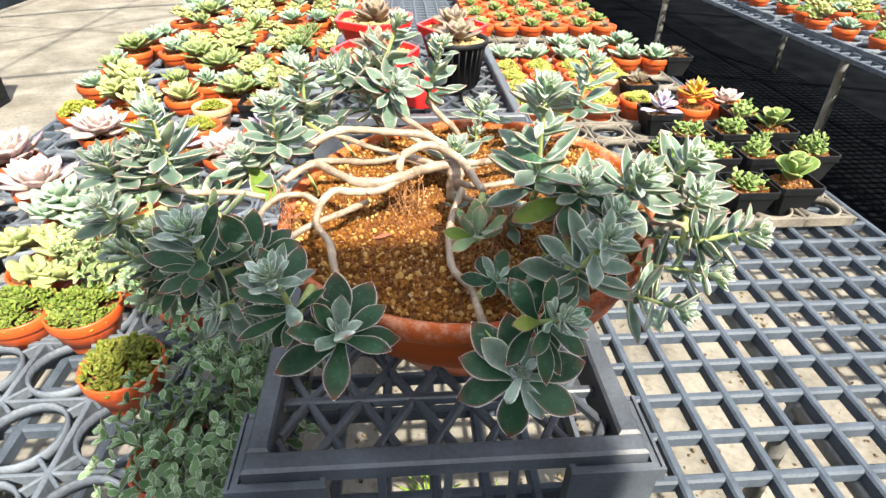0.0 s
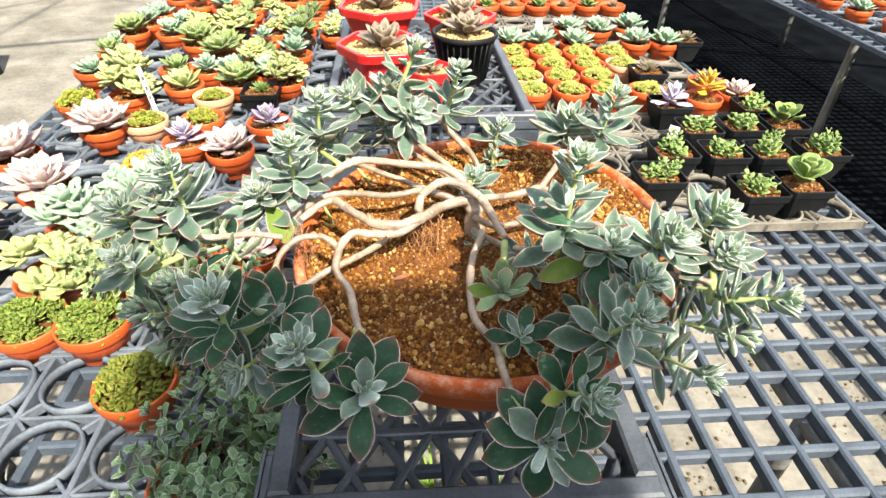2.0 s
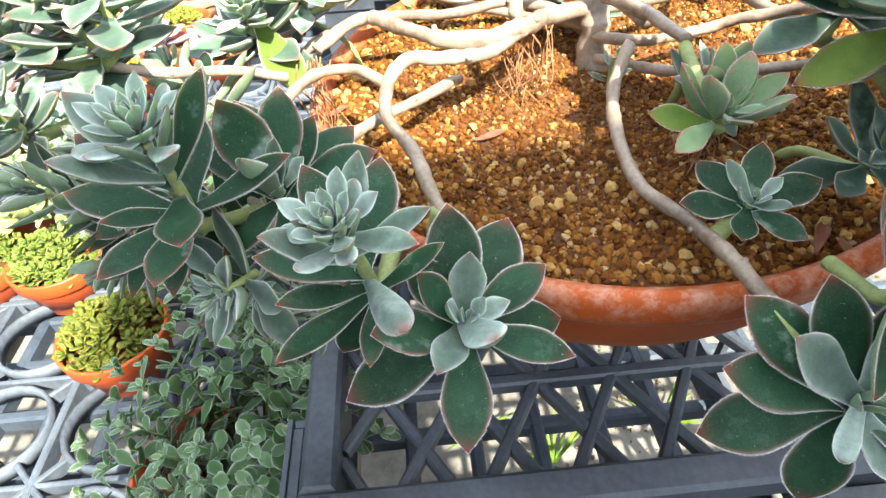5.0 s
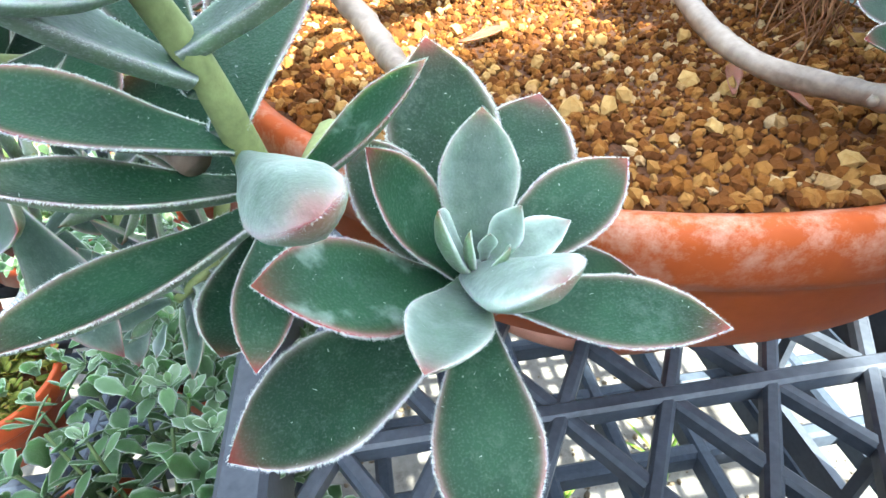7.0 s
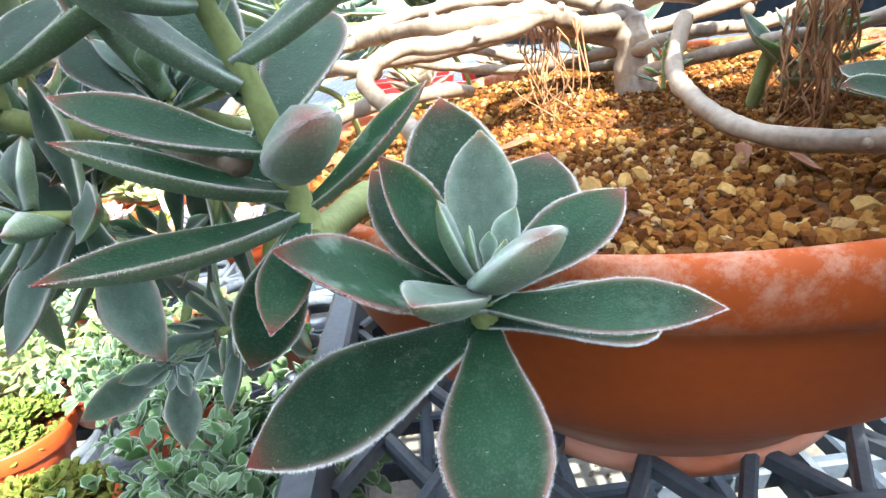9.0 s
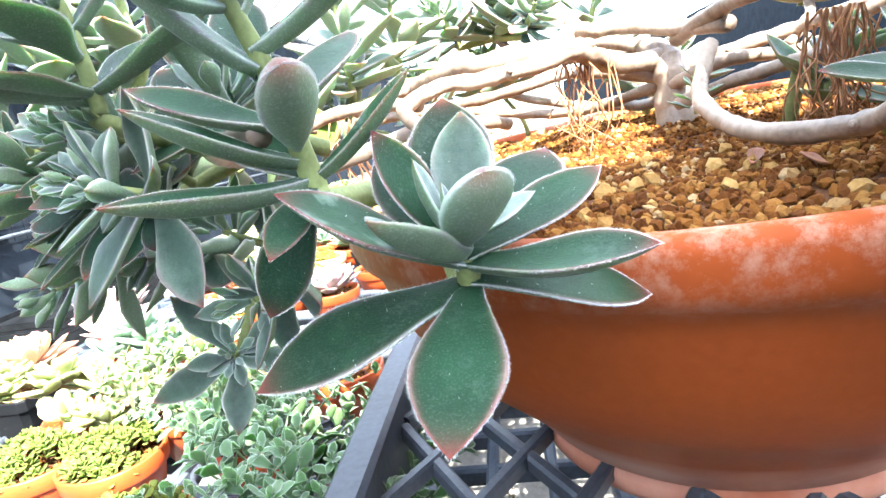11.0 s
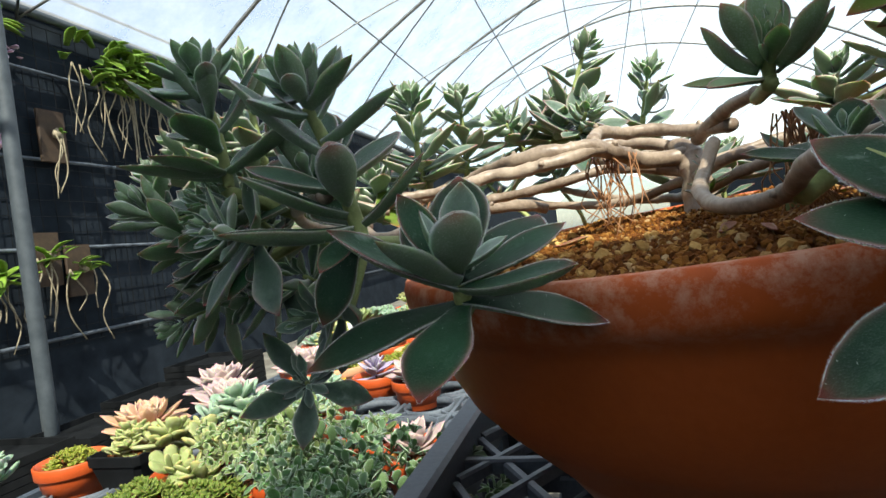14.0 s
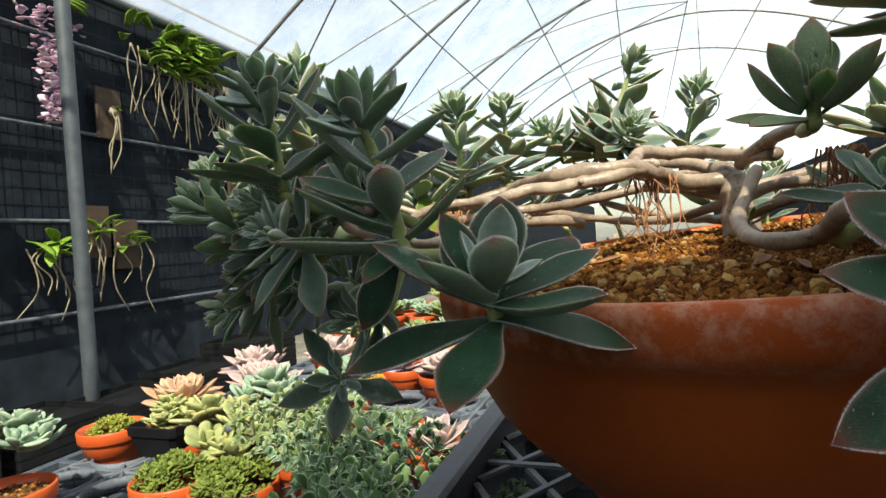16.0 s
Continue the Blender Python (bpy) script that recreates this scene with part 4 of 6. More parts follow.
def shoot_to(base, top, tips, extra, seed, rs=0.0024, root=None, L=0.025, bud=12, up=None):
    """A shoot whose outer leaves go to given tips (how far up the stem, tip, leaf, width), with more leaves behind."""
    rand = random.Random(seed)
    base, top = Vector(base), Vector(top)
    pts = footing(root) + [base - (top - base) * 0.1, base, base.lerp(top, 0.5) + Vector((0.0006, 0.0008, 0)), base.lerp(top, 0.85)]
    stem = link_mesh("stem", *tube_data(pts, rs * 1.15, rs * 0.5, 10, 6, 0.06), M_STEMG, planter)
    axis = (top - base).normalized()
    for t, tip, me, wide, *face in tips:
        leaf_to(stem, base.lerp(top, t), tip, me, face[0] if face else up or axis, wide)
    m = Matrix.Translation(base) @ frame_of(axis)
    h = (top - base).length
    for az, el, t, k in extra:
        place("leaf", rand.choice(OLD[:3] if t < 0.5 else HALF), stem, m=m @ leaf_pose(az, el, 0.001, h * t, L * k, rand.uniform(-8, 8), rand.uniform(0.74, 0.86)))
    if bud >= 10:
        # plump drooping young leaves under the heart
        for k, az in enumerate((205, 265, 325, 80)):
            place("leaf", YOUNG[k % 2], stem, m=m @ leaf_pose(az + rand.uniform(-15, 15), rand.uniform(2, 24), 0.001, h * rand.uniform(0.78, 0.92), L * rand.uniform(0.40, 0.50), 0, 0.9, 0.85))
        bud += 9
    for i in range(bud):
        # the heart: a tight spiral of small felted leaves
        t = (i + 1) / bud
        size = L * ((0.40 - 0.27 * t) if bud > 12 else (0.50 - 0.34 * t)) * rand.uniform(0.85, 1.15)
        place("leaf", BUDL[i % 2], stem, m=m @ leaf_pose(40 + i * 137.5, 20 + 62 * t, 0.0030 * (1 - t), h + 0.004 * t - 0.001, size, 0, 1.1, 1.15))
    return stem


shoot_to((-0.0665, 0.2620, 0.8270), (-0.0700, 0.2500, 0.8600), (
    (0.03, (-0.0485, 0.2638, 0.8425), OLD[2], 0.62), (0.03, (-0.0866, 0.2385, 0.8295), OLD[2], 0.62), (0.22, (-0.0559, 0.2369, 0.8424), BALL[0], 0.74),
    (0.62, (-0.0508, 0.2591, 0.8572), HALF[1], 0.72), (0.55, (-0.0832, 0.2437, 0.8630), HALF[0], 0.72), (0.35, (-0.0647, 0.2849, 0.8532), OLD[0], 0.9),
    (0.30, (-0.0920, 0.2560, 0.8460), OLD[2], 0.8), (0.12, (-0.0850, 0.2450, 0.8420), OLD[2], 0.7), (0.85, (-0.0524, 0.2440, 0.8603), HALF[1], 0.75), (0.85, (-0.0653, 0.2386, 0.8642), HALF[0], 0.75),
    (0.0, (-0.0780, 0.2590, 0.8060), OLD[3], 0.9, (0.3, -0.8, 0.5)), (0.0, (-0.0672, 0.2449, 0.8188), OLD[3], 0.75, (0.2, -0.8, 0.5)), (0.05, (-0.0870, 0.2790, 0.8370), OLD[0], 0.95),
    (0.50, (-0.0810, 0.2720, 0.8600), OLD[0], 0.8), (0.75, (-0.0650, 0.2620, 0.8700), HALF[0], 0.75)),
    ((200, 50, 0.8, 0.504), (20, 55, 0.85, 0.468), (130, 55, 0.85, 0.468), (240, 58, 0.92, 0.36), (330, 55, 0.92, 0.36)), 3, L=0.025, bud=14, root=(-0.064, 0.290, 0.822))
shoot_to((-0.110, 0.270, 0.846), (-0.1105, 0.264, 0.875), (
    (0.6, (-0.1266, 0.2703, 0.8805), HALF[0], 0.9), (0.4, (-0.135, 0.278, 0.8657), OLD[0], 0.9), (0.1, (-0.128, 0.262, 0.852), OLD[2], 0.8)),
    ((250, 8, 0.1, 0.95), (280, 14, 0.1, 0.95), (100, 15, 0.1, 1), (20, 15, 0.1, 1.05), (180, 12, 0.05, 1.1), (300, 20, 0.3, 0.9), (60, 35, 0.45, 0.95), (220, 35, 0.5, 0.85), (330, 42, 0.6, 0.576), (130, 48, 0.7, 0.54), (20, 52, 0.75, 0.504), (265, 50, 0.75, 0.504), (180, 58, 0.85, 0.396), (80, 60, 0.9, 0.36)), 4, rs=0.0019, root=(-0.1, 0.285, 0.836), L=0.027)
# the broad rosette between the two shoots
UC = (-0.05, -0.35, 0.93)
shoot_to((-0.0923, 0.2840, 0.841), (-0.0925, 0.2820, 0.8455), (
    (0.2, (-0.0916, 0.2998, 0.8657), OLD[0], 1.0), (0.1, (-0.0741, 0.3023, 0.8519), OLD[1], 1.0), (0.2, (-0.1016, 0.2844, 0.8705), OLD[0], 1.0), (0.9, (-0.0892, 0.2818, 0.8612), HALF[0], 0.95),
    (0.1, (-0.0663, 0.2889, 0.8525), OLD[1], 0.95), (0.3, (-0.0824, 0.2948, 0.8598), OLD[0], 0.95), (0.6, (-0.0939, 0.2700, 0.8635), HALF[1], 0.85), (0.0, (-0.1150, 0.2960, 0.8550), OLD[0], 0.95),
    (0.0, (-0.0690, 0.2770, 0.8480), OLD[1], 0.9), (0.0, (-0.1060, 0.3030, 0.8600), OLD[1], 0.95), (0.0, (-0.0860, 0.2660, 0.8350), OLD[1], 0.9), (0.0, (-0.1070, 0.2700, 0.8330), OLD[1], 0.9)),
    (), 33, rs=0.0018, root=(-0.08, 0.300, 0.832), L=0.022, bud=6, up=UC)
UB = (-0.1, -0.45, 0.88)
shoot_to((0.0465, 0.2395, 0.811), (0.0468, 0.2365, 0.816), (
    (0.3, (0.0231, 0.2564, 0.8306), OLD[0], 1.0), (0.5, (0.0401, 0.2564, 0.8377), OLD[0], 1.0), (0.0, (0.0173, 0.2418, 0.7923), OLD[1], 0.9), (0.9, (0.0275, 0.2417, 0.8335), HALF[0], 1.05),
    (0.1, (0.0174, 0.2442, 0.8185), OLD[1], 0.95), (0.0, (0.0442, 0.2300, 0.7785), OLD[1], 0.95), (0.2, (0.074, 0.2278, 0.801), OLD[1], 0.95), (0.6, (0.058, 0.2255, 0.7985), HALF[0], 0.9),
    (0.4, (0.079, 0.247, 0.816), OLD[1], 0.95), (0.5, (0.067, 0.258, 0.828), OLD[0], 0.9), (0.8, (0.0565, 0.246, 0.833), HALF[0], 1.0), (0.9, (0.0405, 0.226, 0.808), YOUNG[0], 0.8), (0.9, (0.058, 0.233, 0.818), HALF[1], 0.8)),
    ((0, 70, 1.0, 0.4), (120, 72, 1.0, 0.4), (240, 74, 1.0, 0.36)), 5, root=(0.030, 0.256, 0.826), L=0.025, bud=5, up=UB)
shoot_to((0.0363, 0.2911, 0.8285), (0.036, 0.2895, 0.8325), (
    (0.2, (0.0165, 0.2896, 0.8327), OLD[0], 1.0), (0.4, (0.0268, 0.3085, 0.8336), OLD[1], 1.0), (0.5, (0.0415, 0.304, 0.8427), OLD[0], 1.0), (0.3, (0.0572, 0.296, 0.8353), OLD[1], 0.95),
    (0.2, (0.0498, 0.2801, 0.8268), OLD[1], 0.95), (0.3, (0.0292, 0.2758, 0.8307), OLD[0], 1.0), (0.9, (0.0405, 0.279, 0.839), HALF[0], 0.9), (0.9, (0.029, 0.297, 0.842), HALF[1], 0.9)),
    (), 7, root=(0.026, 0.285, 0.822), L=0.02, bud=5)
shoot((0.052, 0.252, 0.835), (0.0626, 0.2356, 0.852), 0.0251, 17, 6, 0, 50, 18, True, root=(0.05, 0.27, 0.828))   # B2
sG = shoot((0.026, 0.303, 0.850), (0.026, 0.298, 0.858), 0.0165, 8, 8, 22, 82, 4, True, root=(0.029, 0.346, 0.853))  # G
for k in range(7):
    place("leaf", OLD[2 * (k % 2)], sG, m=Matrix.Translation((0.026, 0.301, 0.853)) @ leaf_pose(51.4 * k + 10, 26 + 17 * (k % 3), 0.002, 0.001 * (k % 3), 0.0165, 0, 1.1, 2.0))
for k in range(3):
    place("leaf", BUDL[k % 2], sG, m=Matrix.Translation((0.026, 0.300, 0.857)) @ leaf_pose(120 * k, 68, 0.001, 0.0, 0.0105, 0, 1.1, 1.4))
for ob in sG.children:
    ob.material_slots[0].link = "OBJECT"
    ob.material_slots[0].material = M_BLUSH
yellow_leaf(sG, (0.0245, 0.301, 0.850), (0.0070, 0.3033, 0.8531), (0, -0.4, 0.9), 1.0)
shoot((-0.138, 0.298, 0.824), (-0.160, 0.284, 0.846), 0.0233, 22, 9, 14, 60, 16, True, root=(-0.112, 0.315, 0.832))   # E
shoot((-0.1262, 0.315, 0.7765), (-0.1215, 0.307, 0.7804), 0.0251, 8, 10, 2, 50, 6, False, root=(-0.1125, 0.334, 0.822), rs=0.0016)  # low
shoot((0.072, 0.272, 0.85), (0.081, 0.257, 0.880), 0.0330, 18, 11, 5, 55, 14, False, root=(0.074, 0.318, 0.857))  # H
shoot((0.138, 0.302, 0.852), (0.161, 0.288, 0.868), 0.0260, 20, 12, 5, 55, 18, False, root=(0.138, 0.312, 0.856))   # I
shoot((0.056, 0.318, 0.872), (0.053, 0.303, 0.93), 0.0350, 24, 13, 5, 58, 20, False, root=(0.074, 0.335, 0.855))   # J
shoot((-0.165, 0.345, 0.85), (-0.165, 0.337, 0.878), 0.0420, 21, 14, 5, 55, 18, False)   # K
shoot((-0.127, 0.391, 0.838), (-0.128, 0.385, 0.855), 0.0370, 20, 15, 5, 55, 16, False, root=(-0.109, 0.384, 0.836))
shoot((-0.108, 0.400, 0.85), (-0.105, 0.389, 0.889), 0.0380, 23, 16, 5, 55, 18, False, root=(-0.094, 0.412, 0.85))
shoot((-0.100, 0.445, 0.86), (-0.097, 0.438, 0.897), 0.0380, 20, 17, 5, 55, 16, False, root=(-0.083, 0.43, 0.853))
shoot((-0.057, 0.484, 0.872), (-0.055, 0.480, 0.892), 0.0400, 24, 18, 2, 58, 18, False)    # O
shoot((-0.076, 0.480, 0.872), (-0.083, 0.472, 0.888), 0.0330, 14, 36, 2, 58, 14, False, root=(-0.057, 0.482, 0.872))
shoot((-0.042, 0.470, 0.870), (-0.034, 0.459, 0.882), 0.0330, 13, 37, 2, 58, 14, False, root=(-0.057, 0.482, 0.872))
shoot((-0.048, 0.481, 0.885), (-0.033, 0.480, 0.921), 0.0310, 13, 19, 15, 60, 16, False)
shoot((-0.012, 0.502, 0.86), (-0.002, 0.492, 0.902), 0.0360, 18, 20, 5, 55, 16, False)
shoot((0.079, 0.470, 0.862), (0.08, 0.468, 0.878), 0.0420, 20, 21, 5, 60, 14, False)
shoot((0.137, 0.345, 0.865), (0.144, 0.342, 0.882), 0.0340, 18, 22, 5, 60, 16, False, root=(0.104, 0.33, 0.862))
shoot((0.104, 0.322, 0.868), (0.110, 0.313, 0.885), 0.0330, 18, 23, 5, 60, 14, False)
shoot((0.088, 0.300, 0.855), (0.094, 0.292, 0.872), 0.0260, 17, 24, 5, 60, 14, False, root=(0.076, 0.32, 0.855))
sV = shoot((0.078, 0.318, 0.86), (0.079, 0.308, 0.88), 0.0409, 18, 25, 0, 55, 14, False)       # V
shoot((0.012, 0.436, 0.832), (0.012, 0.432, 0.846), 0.0260, 13, 26, 10, 60, 5, False, root=(0.008, 0.43, 0.845))
shoot((0.028, 0.486, 0.826), (0.028, 0.484, 0.843), 0.0149, 10, 27, 15, 60, 4, False, root=(0.014, 0.479, 0.828))
shoot((0.074, 0.305, 0.832), (0.074, 0.298, 0.843), 0.0298, 15, 28, 5, 55, 6, False, root=(0.07, 0.33, 0.822))
shoot((0.142, 0.325, 0.858), (0.144, 0.318, 0.872), 0.0260, 17, 29, 5, 60, 14, False, root=(0.138, 0.312, 0.856))
shoot((-0.176, 0.312, 0.845), (-0.178, 0.306, 0.86), 0.0242, 17, 30, 5, 60, 16, False, root=(-0.150, 0.33, 0.85))
shoot((-0.182, 0.335, 0.86), (-0.184, 0.330, 0.876), 0.0300, 17, 31, 5, 60, 14, False, root=(-0.160, 0.338, 0.855))
shoot((-0.152, 0.338, 0.868), (-0.152, 0.333, 0.902), 0.0330, 18, 32, 5, 60, 16, False, root=(-0.160, 0.338, 0.855))
shoot((0.045, 0.36, 0.826), (0.049, 0.355, 0.838), 0.0223, 13, 34, 5, 55, 5, False, root=(0.04, 0.362, 0.835))
shoot((0.014, 0.374, 0.826), (0.014, 0.374, 0.838), 0.0084, 10, 35, 10, 60, 4, False, rs=0.001)
for base, top, L, n, sd in (((-0.142, 0.31, 0.828), (-0.1525, 0.3057, 0.845), 0.024, 17, 40), ((-0.146, 0.302, 0.812), (-0.161, 0.2935, 0.806), 0.023, 14, 41), ((-0.128, 0.30, 0.83), (-0.134, 0.287, 0.842), 0.027, 14, 42)):
    shoot(base, top, L, n, sd, 10, 60, 14, sd != 41)
shoot((-0.098, 0.296, 0.812), (-0.104, 0.288, 0.818), 0.024, 9, 44, -8, 45, 4, False, root=(-0.1, 0.31, 0.828))
shoot((-0.084, 0.279, 0.806), (-0.088, 0.270, 0.806), 0.023, 8, 45, -8, 45, 4, False, root=(-0.08, 0.29, 0.826))
shoot((0.100, 0.452, 0.868), (0.104, 0.444, 0.905), 0.0360, 14, 46, 5, 55, 14, False, root=(0.079, 0.465, 0.862))
for base, top, L, n, sd in (((-0.112, 0.292, 0.83), (-0.118, 0.280, 0.842), 0.026, 12, 47), ((-0.125, 0.306, 0.812), (-0.134, 0.297, 0.812), 0.024, 11, 48), ((-0.152, 0.322, 0.82), (-0.165, 0.312, 0.826), 0.025, 13, 49),
                            ((-0.100, 0.268, 0.828), (-0.104, 0.258, 0.832), 0.025, 9, 50), ((-0.135, 0.35, 0.83), (-0.148, 0.352, 0.846), 0.026, 13, 51)):
    shoot(base, top, L, n, sd, -8, 50, 10, sd in (47, 49, 51))
for base, top, L, n, sd in (((0.132, 0.338, 0.832), (0.158, 0.320, 0.843), 0.030, 13, 52), ((0.118, 0.306, 0.834), (0.149, 0.287, 0.842), 0.029, 13, 53), ((0.104, 0.286, 0.830), (0.124, 0.262, 0.838), 0.028, 12, 54)):
    shoot(base, top, L, n, sd, -6, 55, 12, False)


for base, top, L, n, sd in (((-0.088, 0.468, 0.842), (-0.098, 0.462, 0.856), 0.030, 13, 55), ((-0.060, 0.500, 0.846), (-0.066, 0.500, 0.862), 0.030, 13, 56), ((0.030, 0.508, 0.838), (0.034, 0.506, 0.852), 0.028, 12, 57),
                            ((-0.118, 0.425, 0.838), (-0.130, 0.422, 0.852), 0.029, 13, 58)):
    shoot(base, top, L, n, sd, -4, 55, 12, False, root=(base[0] * 0.8, base[1] - 0.012, 0.828))


heaps = [(rng.uniform(-0.1, 1.3), rng.uniform(0.15, 1.4)) for _ in range(26)]


def floor_spot():
    cx, cy = heaps[int(rng.random() * len(heaps))]
    spread = 0.03 + 0.12 * rng.random() ** 2
    x, y, _ = B @ Vector((cx + rng.normal(0, spread), cy + rng.normal(0, spread), 0))
    return x, y, 0.0, 1.0


litter = link_mesh("leaf_litter", *grains(2600, floor_spot, 0.002, 0.011), M_LITTER, None, "brown crumbs and leaf litter scattered on the concrete", False, "stuff")
litter["category"] = "litter"

# the broad drooping leaves of the right-hand shoot, some yellowing
yellow_leaf(sV, (0.0765, 0.312, 0.872), (0.0424, 0.3027, 0.8608), (0.1, -0.6, 0.8), 0.66)
leaf_to(sV, (0.0768, 0.311, 0.872), (0.0676, 0.2815, 0.8640), OLD[1], (0, -0.5, 0.85), 0.9)
leaf_to(sV, (0.0765, 0.313, 0.874), (0.0414, 0.3246, 0.8782), OLD[0], (0, -0.3, 0.95), 0.95)
leaf_to(sV, (0.0775, 0.311, 0.874), (0.1044, 0.3024, 0.8643), OLD[1], (0, -0.3, 0.95), 0.9)
leaf_to(sV, (0.0600, 0.308, 0.892), (0.0357, 0.3116, 0.8984), OLD[0], (0, -0.3, 0.95), 0.85)
yellow_leaf(sV, (-0.124, 0.386, 0.850), (-0.1063, 0.3641, 0.8307), (0.5, -0.6, 0.6), 0.95)


# ---- potted plants on the benches ----
SMALL = [leaf_data(W=w, T=t, bend=bd, cup=c, stations=6, around=6, base=0.3) for w, t, bd, c in ((0.5, 0.14, 0.2, 0.25), (0.56, 0.13, 0.12, 0.3), (0.46, 0.15, 0.3, 0.25))]
OVAL = [leaf_data(W=w, T=0.07, bend=bd, cup=c, stations=7, around=8, base=0.3, fat=0.52, tip=0.8, edge=0.28) for w, bd, c in ((0.62, -0.12, 0.15), (0.66, 0.1, 0.25), (0.58, -0.3, 0.2))]
TINY = [leaf_data(W=0.62, T=0.24, bend=0.15, cup=0.1, stations=6, around=6, base=0.4, tip=0.6)]

M_PINK = leaf_material("pink_leaf", (0.34, 0.25, 0.25), (0.48, 0.38, 0.37), (0.60, 0.54, 0.52), (0.6, 0.25, 0.28), 0.1)
M_LILAC = leaf_material("lilac_leaf", (0.30, 0.25, 0.37), (0.43, 0.38, 0.5), (0.6, 0.56, 0.65), (0.5, 0.33, 0.45), 0.1)
M_BLUE = leaf_material("blue_green_leaf", (0.14, 0.23, 0.165), (0.26, 0.37, 0.27), (0.42, 0.52, 0.42), (0.45, 0.3, 0.25), 0.1, edge_amt=0.4)
M_LIME = leaf_material("lime_leaf", (0.20, 0.24, 0.085), (0.34, 0.385, 0.175), (0.49, 0.53, 0.31), (0.6, 0.35, 0.1), 0.1, edge_amt=0.5)
M_GREEN = leaf_material("fresh_green_leaf", (0.075, 0.14, 0.034), (0.17, 0.255, 0.075), (0.33, 0.41, 0.18), (0.4, 0.2, 0.08), 0.1, edge_amt=0.3)
M_YELLOW = leaf_material("yellow_green_leaf", (0.13, 0.16, 0.02), (0.24, 0.27, 0.04), (0.40, 0.40, 0.09), (0.5, 0.25, 0.05), 0.1, edge_amt=0.4)
M_SEDUM = leaf_material("olive_leaf", (0.05, 0.085, 0.012), (0.12, 0.175, 0.03), (0.30, 0.37, 0.09), (0.35, 0.14, 0.04), 0.1, edge_amt=0.4)
M_MOSS = leaf_material("moss_lime_leaf", (0.24, 0.28, 0.05), (0.38, 0.42, 0.10), (0.54, 0.56, 0.24), (0.5, 0.4, 0.1), 0.1, edge_amt=0.2)
M_OLIVE = leaf_material("olive_yellow_leaf", (0.06, 0.085, 0.011), (0.13, 0.155, 0.022), (0.29, 0.31, 0.06), (0.45, 0.2, 0.05), 0.1, edge_amt=0.5)
M_ORANGE = leaf_material("orange_leaf", (0.45, 0.2, 0.02), (0.6, 0.34, 0.04), (0.66, 0.5, 0.12), (0.6, 0.15, 0.03), 0.1)
M_FELT = leaf_material("grey_felt_leaf", (0.030, 0.080, 0.026), (0.085, 0.165, 0.065), (0.36, 0.48, 0.31), (0.34, 0.40, 0.30), 0.5, edge_amt=0.3)
M_SAGE = leaf_material("sage_leaf", (0.075, 0.12, 0.03), (0.16, 0.22, 0.07), (0.38, 0.46, 0.24), (0.4, 0.2, 0.1), 0.4, edge_amt=0.4)
M_PEACH = leaf_material("peach_leaf", (0.42, 0.25, 0.15), (0.56, 0.36, 0.24), (0.64, 0.5, 0.42), (0.6, 0.25, 0.22), 0.1)
M_BROWN = leaf_material("brown_leaf", (0.12, 0.09, 0.07), (0.22, 0.18, 0.14), (0.36, 0.32, 0.27), (0.3, 0.12, 0.08), 0.1)


def leafy_mesh(name, poses, lib, material):
    v, f, mp = joined_leaves(poses, lib)
    ob = link_mesh(name, v, f, material, leafmap=mp)
    me = ob.data
    bpy.data.objects.remove(ob)
    return me


def rosette_mesh(seed, n=26, L=0.036, el0=6, el1=74, material=None, lib=None, lift=0.012):
    rand = random.Random(seed)
    ps = []
    for i in range(n):
        t = i / (n - 1)
        ps.append((leaf_pose(i * 137.5 + rand.uniform(-8, 8), el0 + (el1 - el0) * t + rand.uniform(-6, 6), 0.002, 0.002 + lift * t, L * (1 - 0.62 * t) * rand.uniform(0.9, 1.1), rand.uniform(-8, 8), rand.uniform(0.95, 1.15)), t * 0.6))
    return leafy_mesh("rosette", ps, lib or SMALL, material or M_BLUE)


def clump_mesh(seed, count=55, R=0.032, dome=0.014, L=0.0075, material=None, n=7):
    rand = random.Random(seed)
    ps = []
    for k in range(count):
        r, a = R * math.sqrt(rand.random()), rand.uniform(0, 6.283)
        base = Matrix.Translation((r * math.cos(a), r * math.sin(a), dome * (1 - (r / R) ** 2) + rand.uniform(-0.004, 0.005))) @ pose(0, 0, 0, rand.uniform(-32, 32), rand.uniform(-32, 32), rand.uniform(0, 360))
        for i in range(n):
            t = i / (n - 1)
            ps.append((base @ leaf_pose(i * 137.5, 5 + 60 * t, 0.0008, 0.003 * t, L * (1 - 0.5 * t) * rand.uniform(0.85, 1.15)), rand.random() * 0.5))
    return leafy_mesh("leaf_clump", ps, TINY, material or M_GREEN)


CHUNK = [leaf_data(W=0.62, T=0.26, bend=0.15, cup=0.1, stations=7, around=8, base=0.5, fat=0.6, tip=0.6)]


